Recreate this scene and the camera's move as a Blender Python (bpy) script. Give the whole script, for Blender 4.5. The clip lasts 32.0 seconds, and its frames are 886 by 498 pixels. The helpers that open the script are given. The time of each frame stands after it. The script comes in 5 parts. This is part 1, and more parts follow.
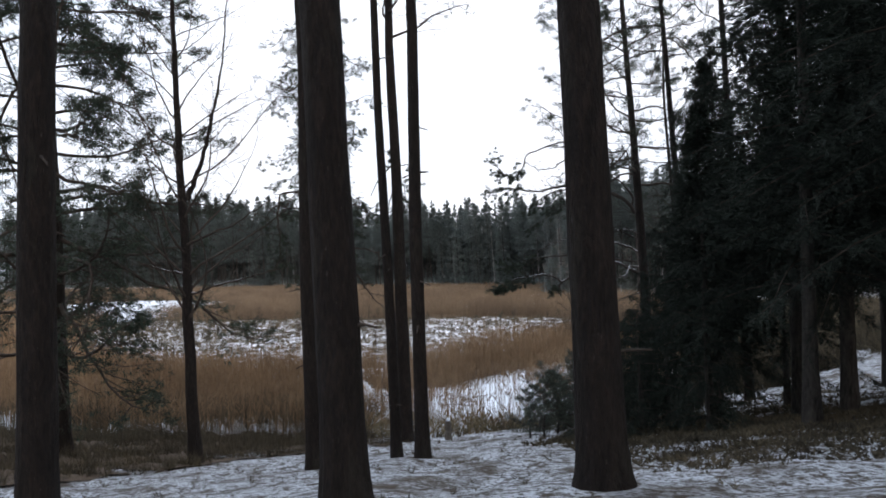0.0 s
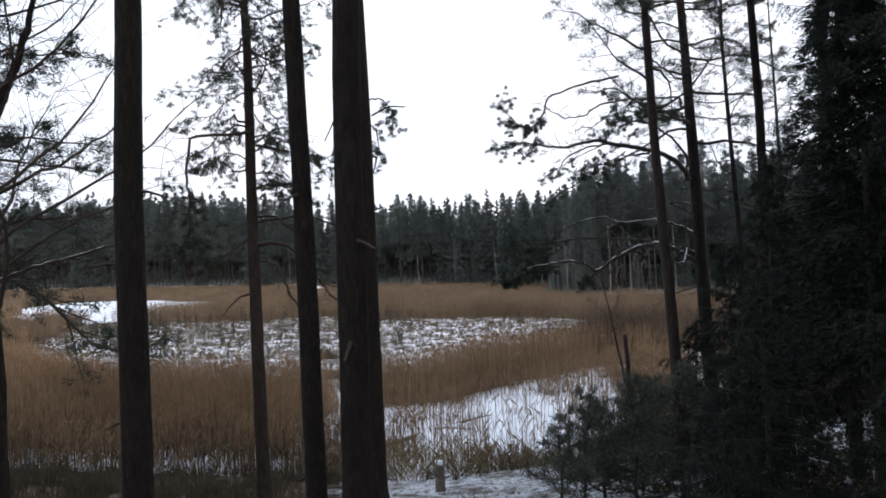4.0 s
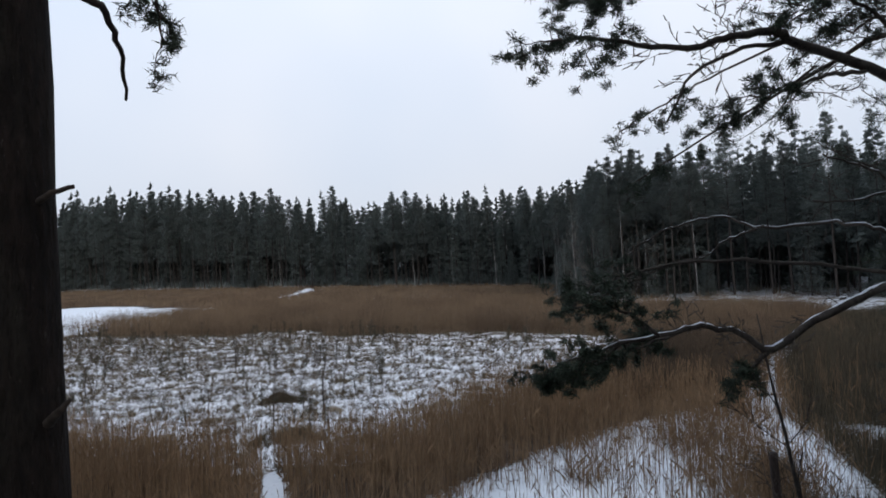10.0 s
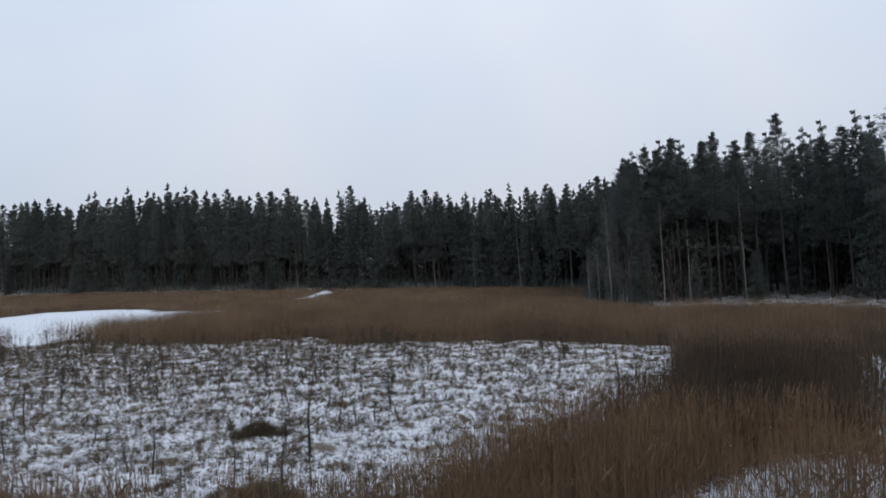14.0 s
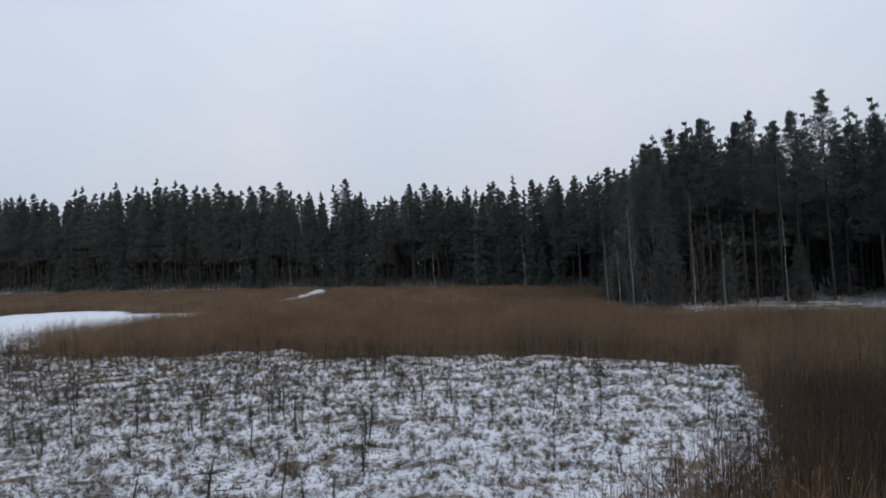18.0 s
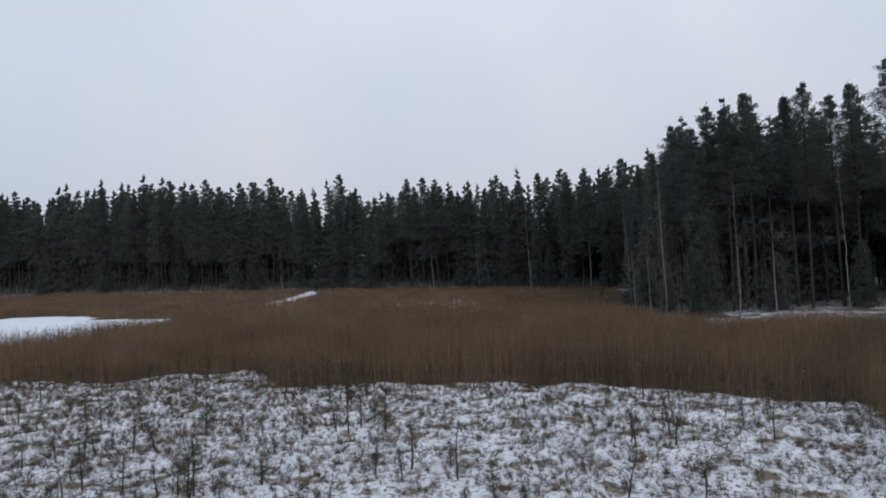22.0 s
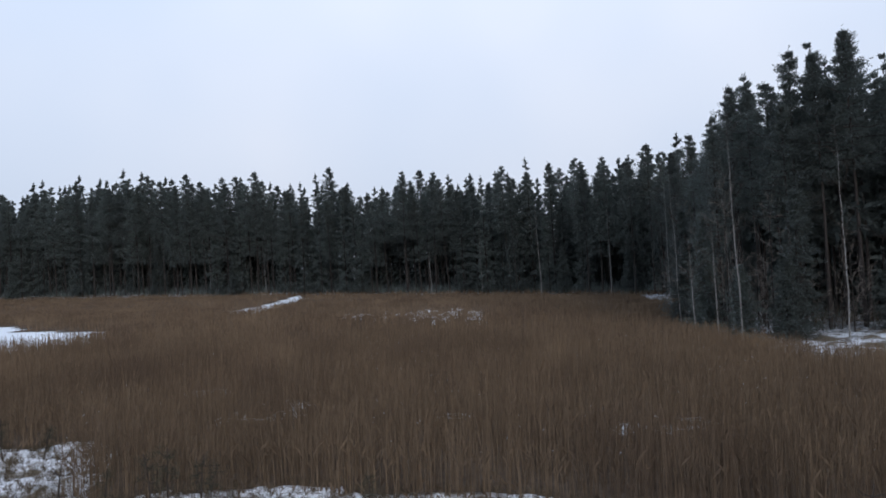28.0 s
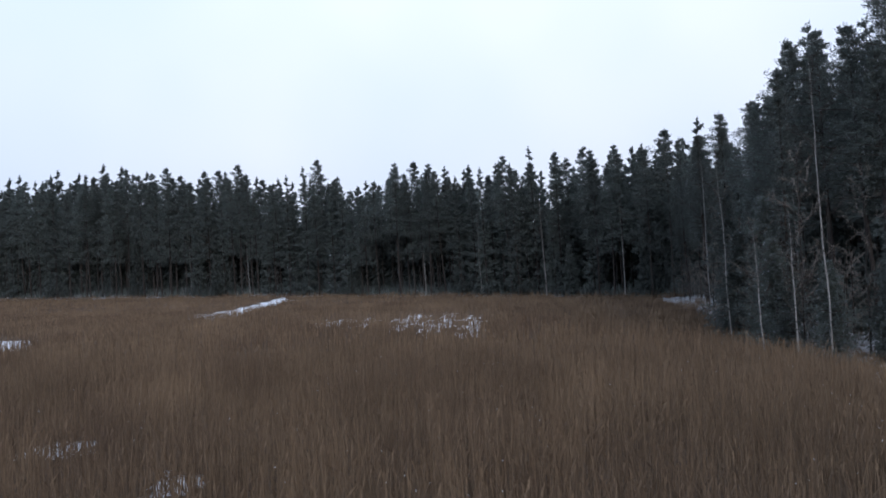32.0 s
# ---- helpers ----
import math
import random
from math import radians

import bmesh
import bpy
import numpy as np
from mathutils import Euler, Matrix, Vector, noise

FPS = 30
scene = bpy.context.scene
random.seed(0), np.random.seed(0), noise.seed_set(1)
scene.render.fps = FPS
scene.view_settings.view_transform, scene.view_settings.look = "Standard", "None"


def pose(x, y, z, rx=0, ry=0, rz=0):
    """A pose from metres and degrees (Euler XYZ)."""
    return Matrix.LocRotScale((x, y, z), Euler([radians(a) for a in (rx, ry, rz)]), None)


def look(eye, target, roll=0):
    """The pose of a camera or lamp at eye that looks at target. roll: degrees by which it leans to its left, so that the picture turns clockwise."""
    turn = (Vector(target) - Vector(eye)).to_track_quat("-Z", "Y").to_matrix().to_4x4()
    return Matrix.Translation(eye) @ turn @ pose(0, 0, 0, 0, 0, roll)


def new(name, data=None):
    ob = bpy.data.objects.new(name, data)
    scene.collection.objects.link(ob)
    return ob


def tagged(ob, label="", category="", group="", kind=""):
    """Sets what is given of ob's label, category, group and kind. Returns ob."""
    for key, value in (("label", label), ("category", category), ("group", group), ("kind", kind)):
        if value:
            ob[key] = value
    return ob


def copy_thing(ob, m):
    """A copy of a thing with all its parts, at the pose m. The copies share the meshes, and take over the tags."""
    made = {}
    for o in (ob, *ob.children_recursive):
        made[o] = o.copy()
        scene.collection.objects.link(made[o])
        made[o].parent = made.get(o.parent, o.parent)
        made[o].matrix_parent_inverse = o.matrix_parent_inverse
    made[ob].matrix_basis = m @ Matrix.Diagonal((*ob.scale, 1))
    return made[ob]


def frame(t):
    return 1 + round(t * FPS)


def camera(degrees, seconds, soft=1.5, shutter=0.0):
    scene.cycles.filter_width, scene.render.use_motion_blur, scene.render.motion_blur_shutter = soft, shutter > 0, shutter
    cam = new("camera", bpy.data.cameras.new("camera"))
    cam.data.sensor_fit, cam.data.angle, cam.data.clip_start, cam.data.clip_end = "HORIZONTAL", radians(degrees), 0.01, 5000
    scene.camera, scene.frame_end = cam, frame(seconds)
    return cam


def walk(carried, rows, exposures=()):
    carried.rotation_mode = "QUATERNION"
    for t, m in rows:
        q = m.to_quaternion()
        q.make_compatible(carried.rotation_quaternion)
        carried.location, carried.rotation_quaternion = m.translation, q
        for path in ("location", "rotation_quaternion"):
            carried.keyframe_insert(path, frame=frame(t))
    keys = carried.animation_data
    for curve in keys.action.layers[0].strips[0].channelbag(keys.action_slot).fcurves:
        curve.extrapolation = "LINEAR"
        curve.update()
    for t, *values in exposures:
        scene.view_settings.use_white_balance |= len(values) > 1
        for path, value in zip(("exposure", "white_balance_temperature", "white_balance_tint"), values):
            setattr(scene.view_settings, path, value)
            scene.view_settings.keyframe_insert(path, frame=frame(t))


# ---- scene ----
cam = camera(66.7, 32.0, 1.75)
PATH = [
    (0, (0.968, 0.148, 5.262), (0.934, 2.147, 5.306), -1.7),
    (0.5, (0.972, 0.605, 5.197), (0.937, 2.604, 5.242), -1.7),
    (1, (0.949, 1.147, 5.192), (0.915, 3.146, 5.236), -1.7),
    (1.5, (0.953, 1.684, 5.148), (0.919, 3.683, 5.192), -1.7),
    (2, (0.983, 2.382, 5.081), (0.947, 4.381, 5.125), -1.8),
    (2.5, (1.002, 3.090, 4.945), (0.965, 5.089, 4.990), -1.8),
    (3, (1.020, 3.803, 4.846), (0.983, 5.802, 4.892), -1.8),
    (3.5, (1.048, 4.470, 4.840), (1.011, 6.469, 4.886), -1.7),
    (4, (1.076, 5.186, 4.887), (1.039, 7.185, 4.932), -1.7),
    (4.5, (1.100, 5.900, 4.933), (1.062, 7.899, 4.978), -1.7),
    (6.5, (1.161, 8.476, 5.095), (1.125, 10.475, 5.139), -1.8),
    (7, (1.183, 9.166, 5.191), (1.147, 11.165, 5.231), -1.8),
    (7.5, (1.208, 9.871, 5.284), (1.172, 11.871, 5.324), -1.8),
    (8, (1.219, 10.582, 5.385), (1.185, 12.582, 5.425), -1.8),
    (8.5, (1.241, 11.273, 5.467), (1.207, 13.273, 5.507), -1.8),
    (9, (1.263, 12.013, 5.539), (1.230, 14.012, 5.579), -1.8),
    (9.5, (1.321, 12.716, 5.552), (1.288, 14.715, 5.591), -2.0),
    (10, (1.358, 13.368, 5.488), (1.325, 15.367, 5.527), -2.0),
    (10.5, (1.415, 14.047, 5.351), (1.368, 16.046, 5.392), -1.9),
    (11, (1.424, 14.669, 5.216), (1.331, 16.667, 5.259), -1.9),
    (11.5, (1.412, 15.364, 5.209), (1.314, 17.362, 5.253), -1.9),
    (12, (1.368, 16.064, 5.205), (1.272, 18.061, 5.251), -2.0),
    (12.5, (1.323, 16.800, 5.252), (1.229, 18.797, 5.299), -1.9),
    (13, (1.281, 17.586, 5.275), (1.187, 19.583, 5.322), -2.0),
    (13.5, (1.262, 18.442, 5.245), (1.166, 20.439, 5.294), -2.0),
    (14, (1.199, 19.338, 5.232), (1.103, 21.335, 5.281), -2.0),
    (14.5, (1.146, 20.249, 5.255), (1.051, 22.246, 5.304), -1.9),
    (16.5, (1.097, 24.255, 5.322), (0.999, 26.253, 5.365), -2.0),
    (17, (1.032, 25.320, 5.301), (0.935, 27.317, 5.344), -2.1),
    (17.5, (0.960, 26.364, 5.295), (0.862, 28.362, 5.337), -2.1),
    (18, (0.878, 27.362, 5.295), (0.781, 29.359, 5.335), -2.1),
    (18.5, (0.769, 28.402, 5.305), (0.673, 30.399, 5.346), -2.1),
    (19, (0.698, 29.491, 5.299), (0.602, 31.489, 5.339), -2.1),
    (19.5, (0.638, 30.590, 5.278), (0.544, 32.587, 5.318), -2.1),
    (20, (0.572, 31.725, 5.263), (0.477, 33.722, 5.303), -2.1),
    (20.5, (0.517, 32.795, 5.253), (0.423, 34.792, 5.294), -2.1),
    (21, (0.468, 33.907, 5.266), (0.373, 35.904, 5.305), -2.2),
    (21.5, (0.418, 34.998, 5.234), (0.323, 36.995, 5.275), -2.2),
    (22, (0.406, 36.119, 5.219), (0.311, 38.117, 5.260), -2.2),
    (22.5, (0.355, 37.217, 5.193), (0.261, 39.215, 5.234), -2.2),
    (23, (0.334, 38.310, 5.157), (0.239, 40.307, 5.198), -2.3),
    (23.5, (0.353, 39.452, 5.162), (0.256, 41.450, 5.203), -2.3),
    (24, (0.359, 40.604, 5.169), (0.261, 42.601, 5.211), -2.3),
    (24.5, (0.342, 41.739, 5.190), (0.243, 43.736, 5.232), -2.2),
    (25, (0.277, 42.897, 5.160), (0.177, 44.894, 5.204), -2.2),
    (25.5, (0.242, 44.040, 5.142), (0.141, 46.037, 5.188), -2.3),
    (27.5, (0.638, 49.062, 4.980), (0.530, 51.058, 5.032), -2.1),
    (28, (0.625, 50.224, 4.981), (0.518, 52.220, 5.032), -2.1),
    (28.5, (0.701, 51.424, 4.996), (0.592, 53.421, 5.048), -2.1),
    (29, (0.726, 52.595, 5.014), (0.617, 54.591, 5.064), -2.1),
    (29.5, (0.772, 53.836, 4.974), (0.663, 55.833, 5.024), -2.1),
    (30, (0.751, 55.025, 4.897), (0.643, 57.022, 4.948), -2.1),
    (30.5, (0.685, 56.154, 4.826), (0.579, 58.150, 4.879), -2.1),
    (31, (0.664, 57.316, 4.777), (0.559, 59.313, 4.830), -2.1),
    (31.5, (0.697, 58.588, 4.732), (0.593, 60.585, 4.786), -2.0),
    (32, (0.798, 59.894, 4.732), (0.691, 61.890, 4.786), -2.0),
]
walk(cam, [(t, look(eye, target, roll)) for t, eye, target, roll in PATH],
     [(0, 1.10, 6850, 13), (4, 0.94, 6850, 14), (7, 0.58, 6750, 13), (10, 0.34, 6650, 12), (14, 0.14, 6600, 12), (22, 0.02, 6700, 13), (25, 0.0, 6600, 12), (28, 0.26, 6350, 13), (32, 0.48, 6150, 15)])

# ---- light ----
world = bpy.data.worlds.new("overcast_sky")
scene.world = world
world.use_nodes = True
wn, wl = world.node_tree.nodes, world.node_tree.links
wn.clear()
w_out, w_bg = wn.new("ShaderNodeOutputWorld"), wn.new("ShaderNodeBackground")
w_sky = wn.new("ShaderNodeTexSky")
w_sky.sky_type, w_sky.sun_disc = "NISHITA", False
w_sky.sun_elevation, w_sky.sun_rotation = radians(16), radians(155)
w_sky.air_density, w_sky.dust_density = 1.0, 4.0
w_scale = wn.new("ShaderNodeVectorMath")
w_scale.operation = "SCALE"
w_scale.inputs["Scale"].default_value = 0.10
w_co, w_sep = wn.new("ShaderNodeTexCoord"), wn.new("ShaderNodeSeparateXYZ")
w_ramp = wn.new("ShaderNodeValToRGB")
w_ramp.color_ramp.elements[0].position, w_ramp.color_ramp.elements[0].color = 0.0, (0.56, 0.60, 0.67, 1)
w_ramp.color_ramp.elements[1].position, w_ramp.color_ramp.elements[1].color = 0.40, (0.66, 0.745, 0.87, 1)
w_cloud, w_mul, w_mix = wn.new("ShaderNodeTexNoise"), wn.new("ShaderNodeMix"), wn.new("ShaderNodeMix")
w_cloud.inputs["Scale"].default_value, w_cloud.inputs["Detail"].default_value = 1.5, 3
w_cr = wn.new("ShaderNodeValToRGB")
w_cr.color_ramp.elements[0].position, w_cr.color_ramp.elements[0].color = 0.32, (0.82, 0.90, 0.98, 1)
w_cr.color_ramp.elements[1].position, w_cr.color_ramp.elements[1].color = 0.68, (1.08, 1.06, 1.04, 1)
w_mul.data_type = w_mix.data_type = "RGBA"
w_mul.blend_type = "MULTIPLY"
w_mul.inputs["Factor"].default_value, w_mix.inputs["Factor"].default_value = 1.0, 0.08
wl.new(w_co.outputs["Generated"], w_sep.inputs[0])
wl.new(w_co.outputs["Generated"], w_cloud.inputs["Vector"])
wl.new(w_sep.outputs["Z"], w_ramp.inputs[0])
wl.new(w_cloud.outputs[0], w_cr.inputs[0])
wl.new(w_ramp.outputs[0], w_mul.inputs[6])
wl.new(w_cr.outputs[0], w_mul.inputs[7])
wl.new(w_sky.outputs[0], w_scale.inputs[0])
wl.new(w_mul.outputs[2], w_mix.inputs[6])
wl.new(w_scale.outputs[0], w_mix.inputs[7])
wl.new(w_mix.outputs[2], w_bg.inputs[0])
wl.new(w_bg.outputs[0], w_out.inputs[0])
w_bg.inputs["Strength"].default_value = 1.0

sun = new("sun", bpy.data.lights.new("sun", "SUN"))
sun.data.energy, sun.data.angle, sun.data.color = 0.5, radians(25), (1.0, 0.96, 0.9)
sun.matrix_world = look((17, -36, 60), (0, 0, 40))


# ---- materials ----
def material(name, dark, light, scale=4.0, fine=30.0, rough=0.85, bump=0.3, dist=0.02, island=0.0, stretch=(1, 1, 1), spots=None, per_object=0.0, spec=0.25, thin=0.0):
    """Two-scale noise between two colours; spots: (colour, scale, low, high) laid over; island: brightness spread per piece."""
    m = bpy.data.materials.new(name)
    m.use_nodes = True
    n, l = m.node_tree.nodes, m.node_tree.links
    b = n["Principled BSDF"]
    b.inputs["Roughness"].default_value = rough
    b.inputs["Specular IOR Level"].default_value = spec
    co, mp = n.new("ShaderNodeTexCoord"), n.new("ShaderNodeMapping")
    mp.inputs["Scale"].default_value = stretch
    l.new(co.outputs["Object"], mp.inputs[0])
    t1, t2 = n.new("ShaderNodeTexNoise"), n.new("ShaderNodeTexNoise")
    for t, s, d in ((t1, scale, 4), (t2, fine, 5)):
        t.inputs["Scale"].default_value, t.inputs["Detail"].default_value, t.inputs["Roughness"].default_value = s, d, 0.6
        l.new(mp.outputs[0], t.inputs["Vector"])
    add = n.new("ShaderNodeMath")
    add.operation = "ADD"
    l.new(t1.outputs[0], add.inputs[0])
    l.new(t2.outputs[0], add.inputs[1])
    r = n.new("ShaderNodeMapRange")
    r.inputs["From Min"].default_value, r.inputs["From Max"].default_value = 0.72, 1.28
    l.new(add.outputs[0], r.inputs[0])
    mix = n.new("ShaderNodeMix")
    mix.data_type = "RGBA"
    mix.inputs[6].default_value, mix.inputs[7].default_value = (*dark, 1), (*light, 1)
    l.new(r.outputs[0], mix.inputs[0])
    col = mix.outputs[2]
    for colour, s, lo, hi in spots or ():
        t3, r3, mx = n.new("ShaderNodeTexNoise"), n.new("ShaderNodeMapRange"), n.new("ShaderNodeMix")
        t3.inputs["Scale"].default_value, t3.inputs["Detail"].default_value, t3.inputs["Roughness"].default_value = s, 6, 0.65
        r3.inputs["From Min"].default_value, r3.inputs["From Max"].default_value = lo, hi
        mx.data_type = "RGBA"
        mx.inputs[7].default_value = (*colour, 1)
        l.new(mp.outputs[0], t3.inputs["Vector"])
        l.new(t3.outputs[0], r3.inputs[0])
        l.new(r3.outputs[0], mx.inputs[0])
        l.new(col, mx.inputs[6])
        col = mx.outputs[2]
    for spread, node, out in ((island, "ShaderNodeNewGeometry", "Random Per Island"), (per_object, "ShaderNodeObjectInfo", "Random")):
        if spread:
            g, gr, sc = n.new(node), n.new("ShaderNodeMapRange"), n.new("ShaderNodeVectorMath")
            gr.inputs["To Min"].default_value, gr.inputs["To Max"].default_value = 1 - spread, 1 + spread
            sc.operation = "SCALE"
            l.new(g.outputs[out], gr.inputs[0])
            l.new(col, sc.inputs[0])
            l.new(gr.outputs[0], sc.inputs["Scale"])
            col = sc.outputs[0]
    l.new(col, b.inputs["Base Color"])
    if thin:
        tl, ms = n.new("ShaderNodeBsdfTranslucent"), n.new("ShaderNodeMixShader")
        ms.inputs[0].default_value = thin
        l.new(col, tl.inputs["Color"])
        l.new(b.outputs[0], ms.inputs[1])
        l.new(tl.outputs[0], ms.inputs[2])
        l.new(ms.outputs[0], n["Material Output"].inputs[0])
    if bump:
        bp = n.new("ShaderNodeBump")
        bp.inputs["Strength"].default_value, bp.inputs["Distance"].default_value = bump, dist
        l.new(add.outputs[0], bp.inputs["Height"])
        l.new(bp.outputs[0], b.inputs["Normal"])
    return m


SNOW = (0.80, 0.83, 0.88)
M_floor = material("forest_floor", (0.045, 0.036, 0.028), (0.13, 0.10, 0.07), 2.5, 28, 0.9, 0.8, 0.04,
                   spots=[((0.62, 0.65, 0.70), 1.3, 0.36, 0.52), ((0.075, 0.06, 0.045), 7.0, 0.50, 0.60), ((0.07, 0.055, 0.04), 26.0, 0.48, 0.58)])
M_ice = material("snowy_ice", (0.72, 0.75, 0.80), (0.86, 0.88, 0.91), 0.7, 9, 0.7, 0.35, 0.03, spots=[((0.30, 0.26, 0.20), 6.0, 0.62, 0.74)])
M_bog = material("snowy_bog", (0.78, 0.78, 0.81), (0.90, 0.90, 0.92), 1.4, 9, 0.8, 0.8, 0.06,
                 spots=[((0.20, 0.16, 0.115), 1.1, 0.52, 0.62), ((0.13, 0.10, 0.07), 9.0, 0.53, 0.60)])
M_shore = material("shore_snow", (0.60, 0.62, 0.66), SNOW, 1.2, 9, 0.75, 0.6, 0.05, spots=[((0.14, 0.115, 0.085), 0.8, 0.44, 0.54), ((0.12, 0.10, 0.075), 4.0, 0.52, 0.62)])
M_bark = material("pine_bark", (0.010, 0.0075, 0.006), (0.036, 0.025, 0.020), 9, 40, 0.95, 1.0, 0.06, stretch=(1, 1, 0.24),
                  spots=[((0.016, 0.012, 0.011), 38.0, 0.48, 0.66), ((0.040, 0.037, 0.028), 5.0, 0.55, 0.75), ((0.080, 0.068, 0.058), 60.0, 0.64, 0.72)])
M_bark_red = material("upper_pine_bark", (0.016, 0.012, 0.011), (0.062, 0.043, 0.036), 6, 30, 0.9, 0.7, 0.02, stretch=(1, 1, 0.3))
M_bark_grey = material("grey_bark", (0.018, 0.016, 0.015), (0.078, 0.068, 0.060), 8, 30, 0.95, 0.7, 0.02, stretch=(1, 1, 0.3))
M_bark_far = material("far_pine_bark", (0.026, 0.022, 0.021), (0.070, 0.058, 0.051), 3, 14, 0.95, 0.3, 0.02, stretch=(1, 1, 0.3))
M_birch = material("birch_bark", (0.17, 0.16, 0.155), (0.36, 0.35, 0.335), 3, 18, 0.8, 0.4, 0.01, stretch=(1, 1, 1.5),
                   spots=[((0.04, 0.035, 0.03), 5.0, 0.56, 0.64)])
M_twig = material("dark_twigs", (0.030, 0.023, 0.019), (0.085, 0.065, 0.052), 9, 40, 0.95, 0.3, 0.01)
M_shrub = material("shrub_twigs", (0.13, 0.11, 0.095), (0.30, 0.265, 0.235), 5, 30, 0.95, 0.3, 0.01)
M_limb_snow = material("snow_dusted_limb", (0.036, 0.029, 0.025), (0.095, 0.080, 0.068), 9, 40, 0.95, 0.3, 0.01)
M_pine = material("pine_needles", (0.020, 0.030, 0.021), (0.055, 0.072, 0.048), 1.2, 9, 0.7, 0, island=0.45)
M_young = material("young_pine_needles", (0.036, 0.046, 0.034), (0.095, 0.11, 0.085), 1.5, 12, 0.75, 0, island=0.5)
# needle colour raised and greyed to stand in for haze over the woods
M_pine_far_hazed = material("hazed_far_pine_needles", (0.085, 0.102, 0.097), (0.148, 0.170, 0.160), 0.5, 3, 0.85, 0, island=0.22, per_object=0.2, thin=0.4)
# also raised in place of haze; the spots are flecks of snow
M_pine_shore_hazed = material("hazed_shore_pine_needles", (0.078, 0.094, 0.088), (0.142, 0.162, 0.150), 0.5, 4, 0.8, 0, island=0.3, per_object=0.22, thin=0.4, spots=[((0.34, 0.37, 0.41), 7.0, 0.58, 0.66)])
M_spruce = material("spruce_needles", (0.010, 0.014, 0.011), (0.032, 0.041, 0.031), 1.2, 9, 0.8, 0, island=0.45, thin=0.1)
M_reed = material("dry_reed", (0.142, 0.088, 0.051), (0.305, 0.198, 0.114), 0.35, 3.0, 0.85, 0, island=0.25)
# reed colour darkened in place of the shade between stems seen from above
M_reed_shaded = material("shaded_brown_reed", (0.050, 0.035, 0.023), (0.118, 0.083, 0.055), 0.35, 3.0, 0.85, 0, island=0.25)
M_reed_dark = material("brown_reed", (0.102, 0.070, 0.045), (0.238, 0.166, 0.106), 0.35, 3.0, 0.85, 0, island=0.25,
                       spots=[((0.092, 0.061, 0.042), 0.13, 0.50, 0.68), ((0.27, 0.185, 0.115), 0.17, 0.55, 0.72)])
M_grass = material("withered_grass", (0.12, 0.095, 0.055), (0.30, 0.235, 0.14), 1.0, 8, 0.9, 0, island=0.45)
M_litter = material("reed_litter", (0.055, 0.038, 0.027), (0.14, 0.10, 0.07), 3, 22, 0.95, 0.8, 0.03)
M_bog_heath = material("bog_heather", (0.050, 0.037, 0.024), (0.165, 0.126, 0.080), 0.5, 6, 0.95, 0, island=0.5)
M_bog_pine = material("bog_pine_needles", (0.032, 0.032, 0.020), (0.085, 0.084, 0.052), 1.5, 12, 0.8, 0, island=0.4, per_object=0.25)
M_heath = material("heath", (0.035, 0.030, 0.022), (0.12, 0.095, 0.06), 1.5, 9, 0.9, 0, island=0.4)
M_snowcap = material("snow_cover", (0.70, 0.73, 0.78), SNOW, 3, 20, 0.7, 0.3, 0.01)
M_deadwood = material("dead_wood", (0.06, 0.05, 0.042), (0.20, 0.17, 0.14), 6, 40, 0.9, 0.6, 0.01, stretch=(1, 1, 0.3))


# ---- mesh helpers ----
rng = np.random.default_rng(7)


class Acc:
    """Collects triangles."""

    def __init__(self):
        self.v, self.f, self.n = [], [], 0

    def add(self, v, f):
        v = np.asarray(v, np.float32).reshape(-1, 3)
        self.v.append(v)
        self.f.append(np.asarray(f, np.int32).reshape(-1, 3) + self.n)
        self.n += len(v)

    def mesh(self, name, mat, smooth=False):
        me = bpy.data.meshes.new(name)
        v = np.concatenate(self.v) if self.v else np.zeros((0, 3), np.float32)
        f = np.concatenate(self.f) if self.f else np.zeros((0, 3), np.int32)
        me.vertices.add(len(v))
        me.vertices.foreach_set("co", v.ravel())
        me.loops.add(f.size)
        me.loops.foreach_set("vertex_index", f.ravel())
        me.polygons.add(len(f))
        me.polygons.foreach_set("loop_start", np.arange(0, f.size, 3, dtype=np.int32))
        if smooth:
            me.polygons.foreach_set("use_smooth", np.ones(len(f), bool))
        me.update(calc_edges=True)
        me.materials.append(mat)
        return me


def part(name, mesh, parent, label="", place=(0, 0, 0)):
    ob = new(name, mesh)
    ob.parent = parent
    ob.location = place
    if label:
        ob["label"] = label
    return ob


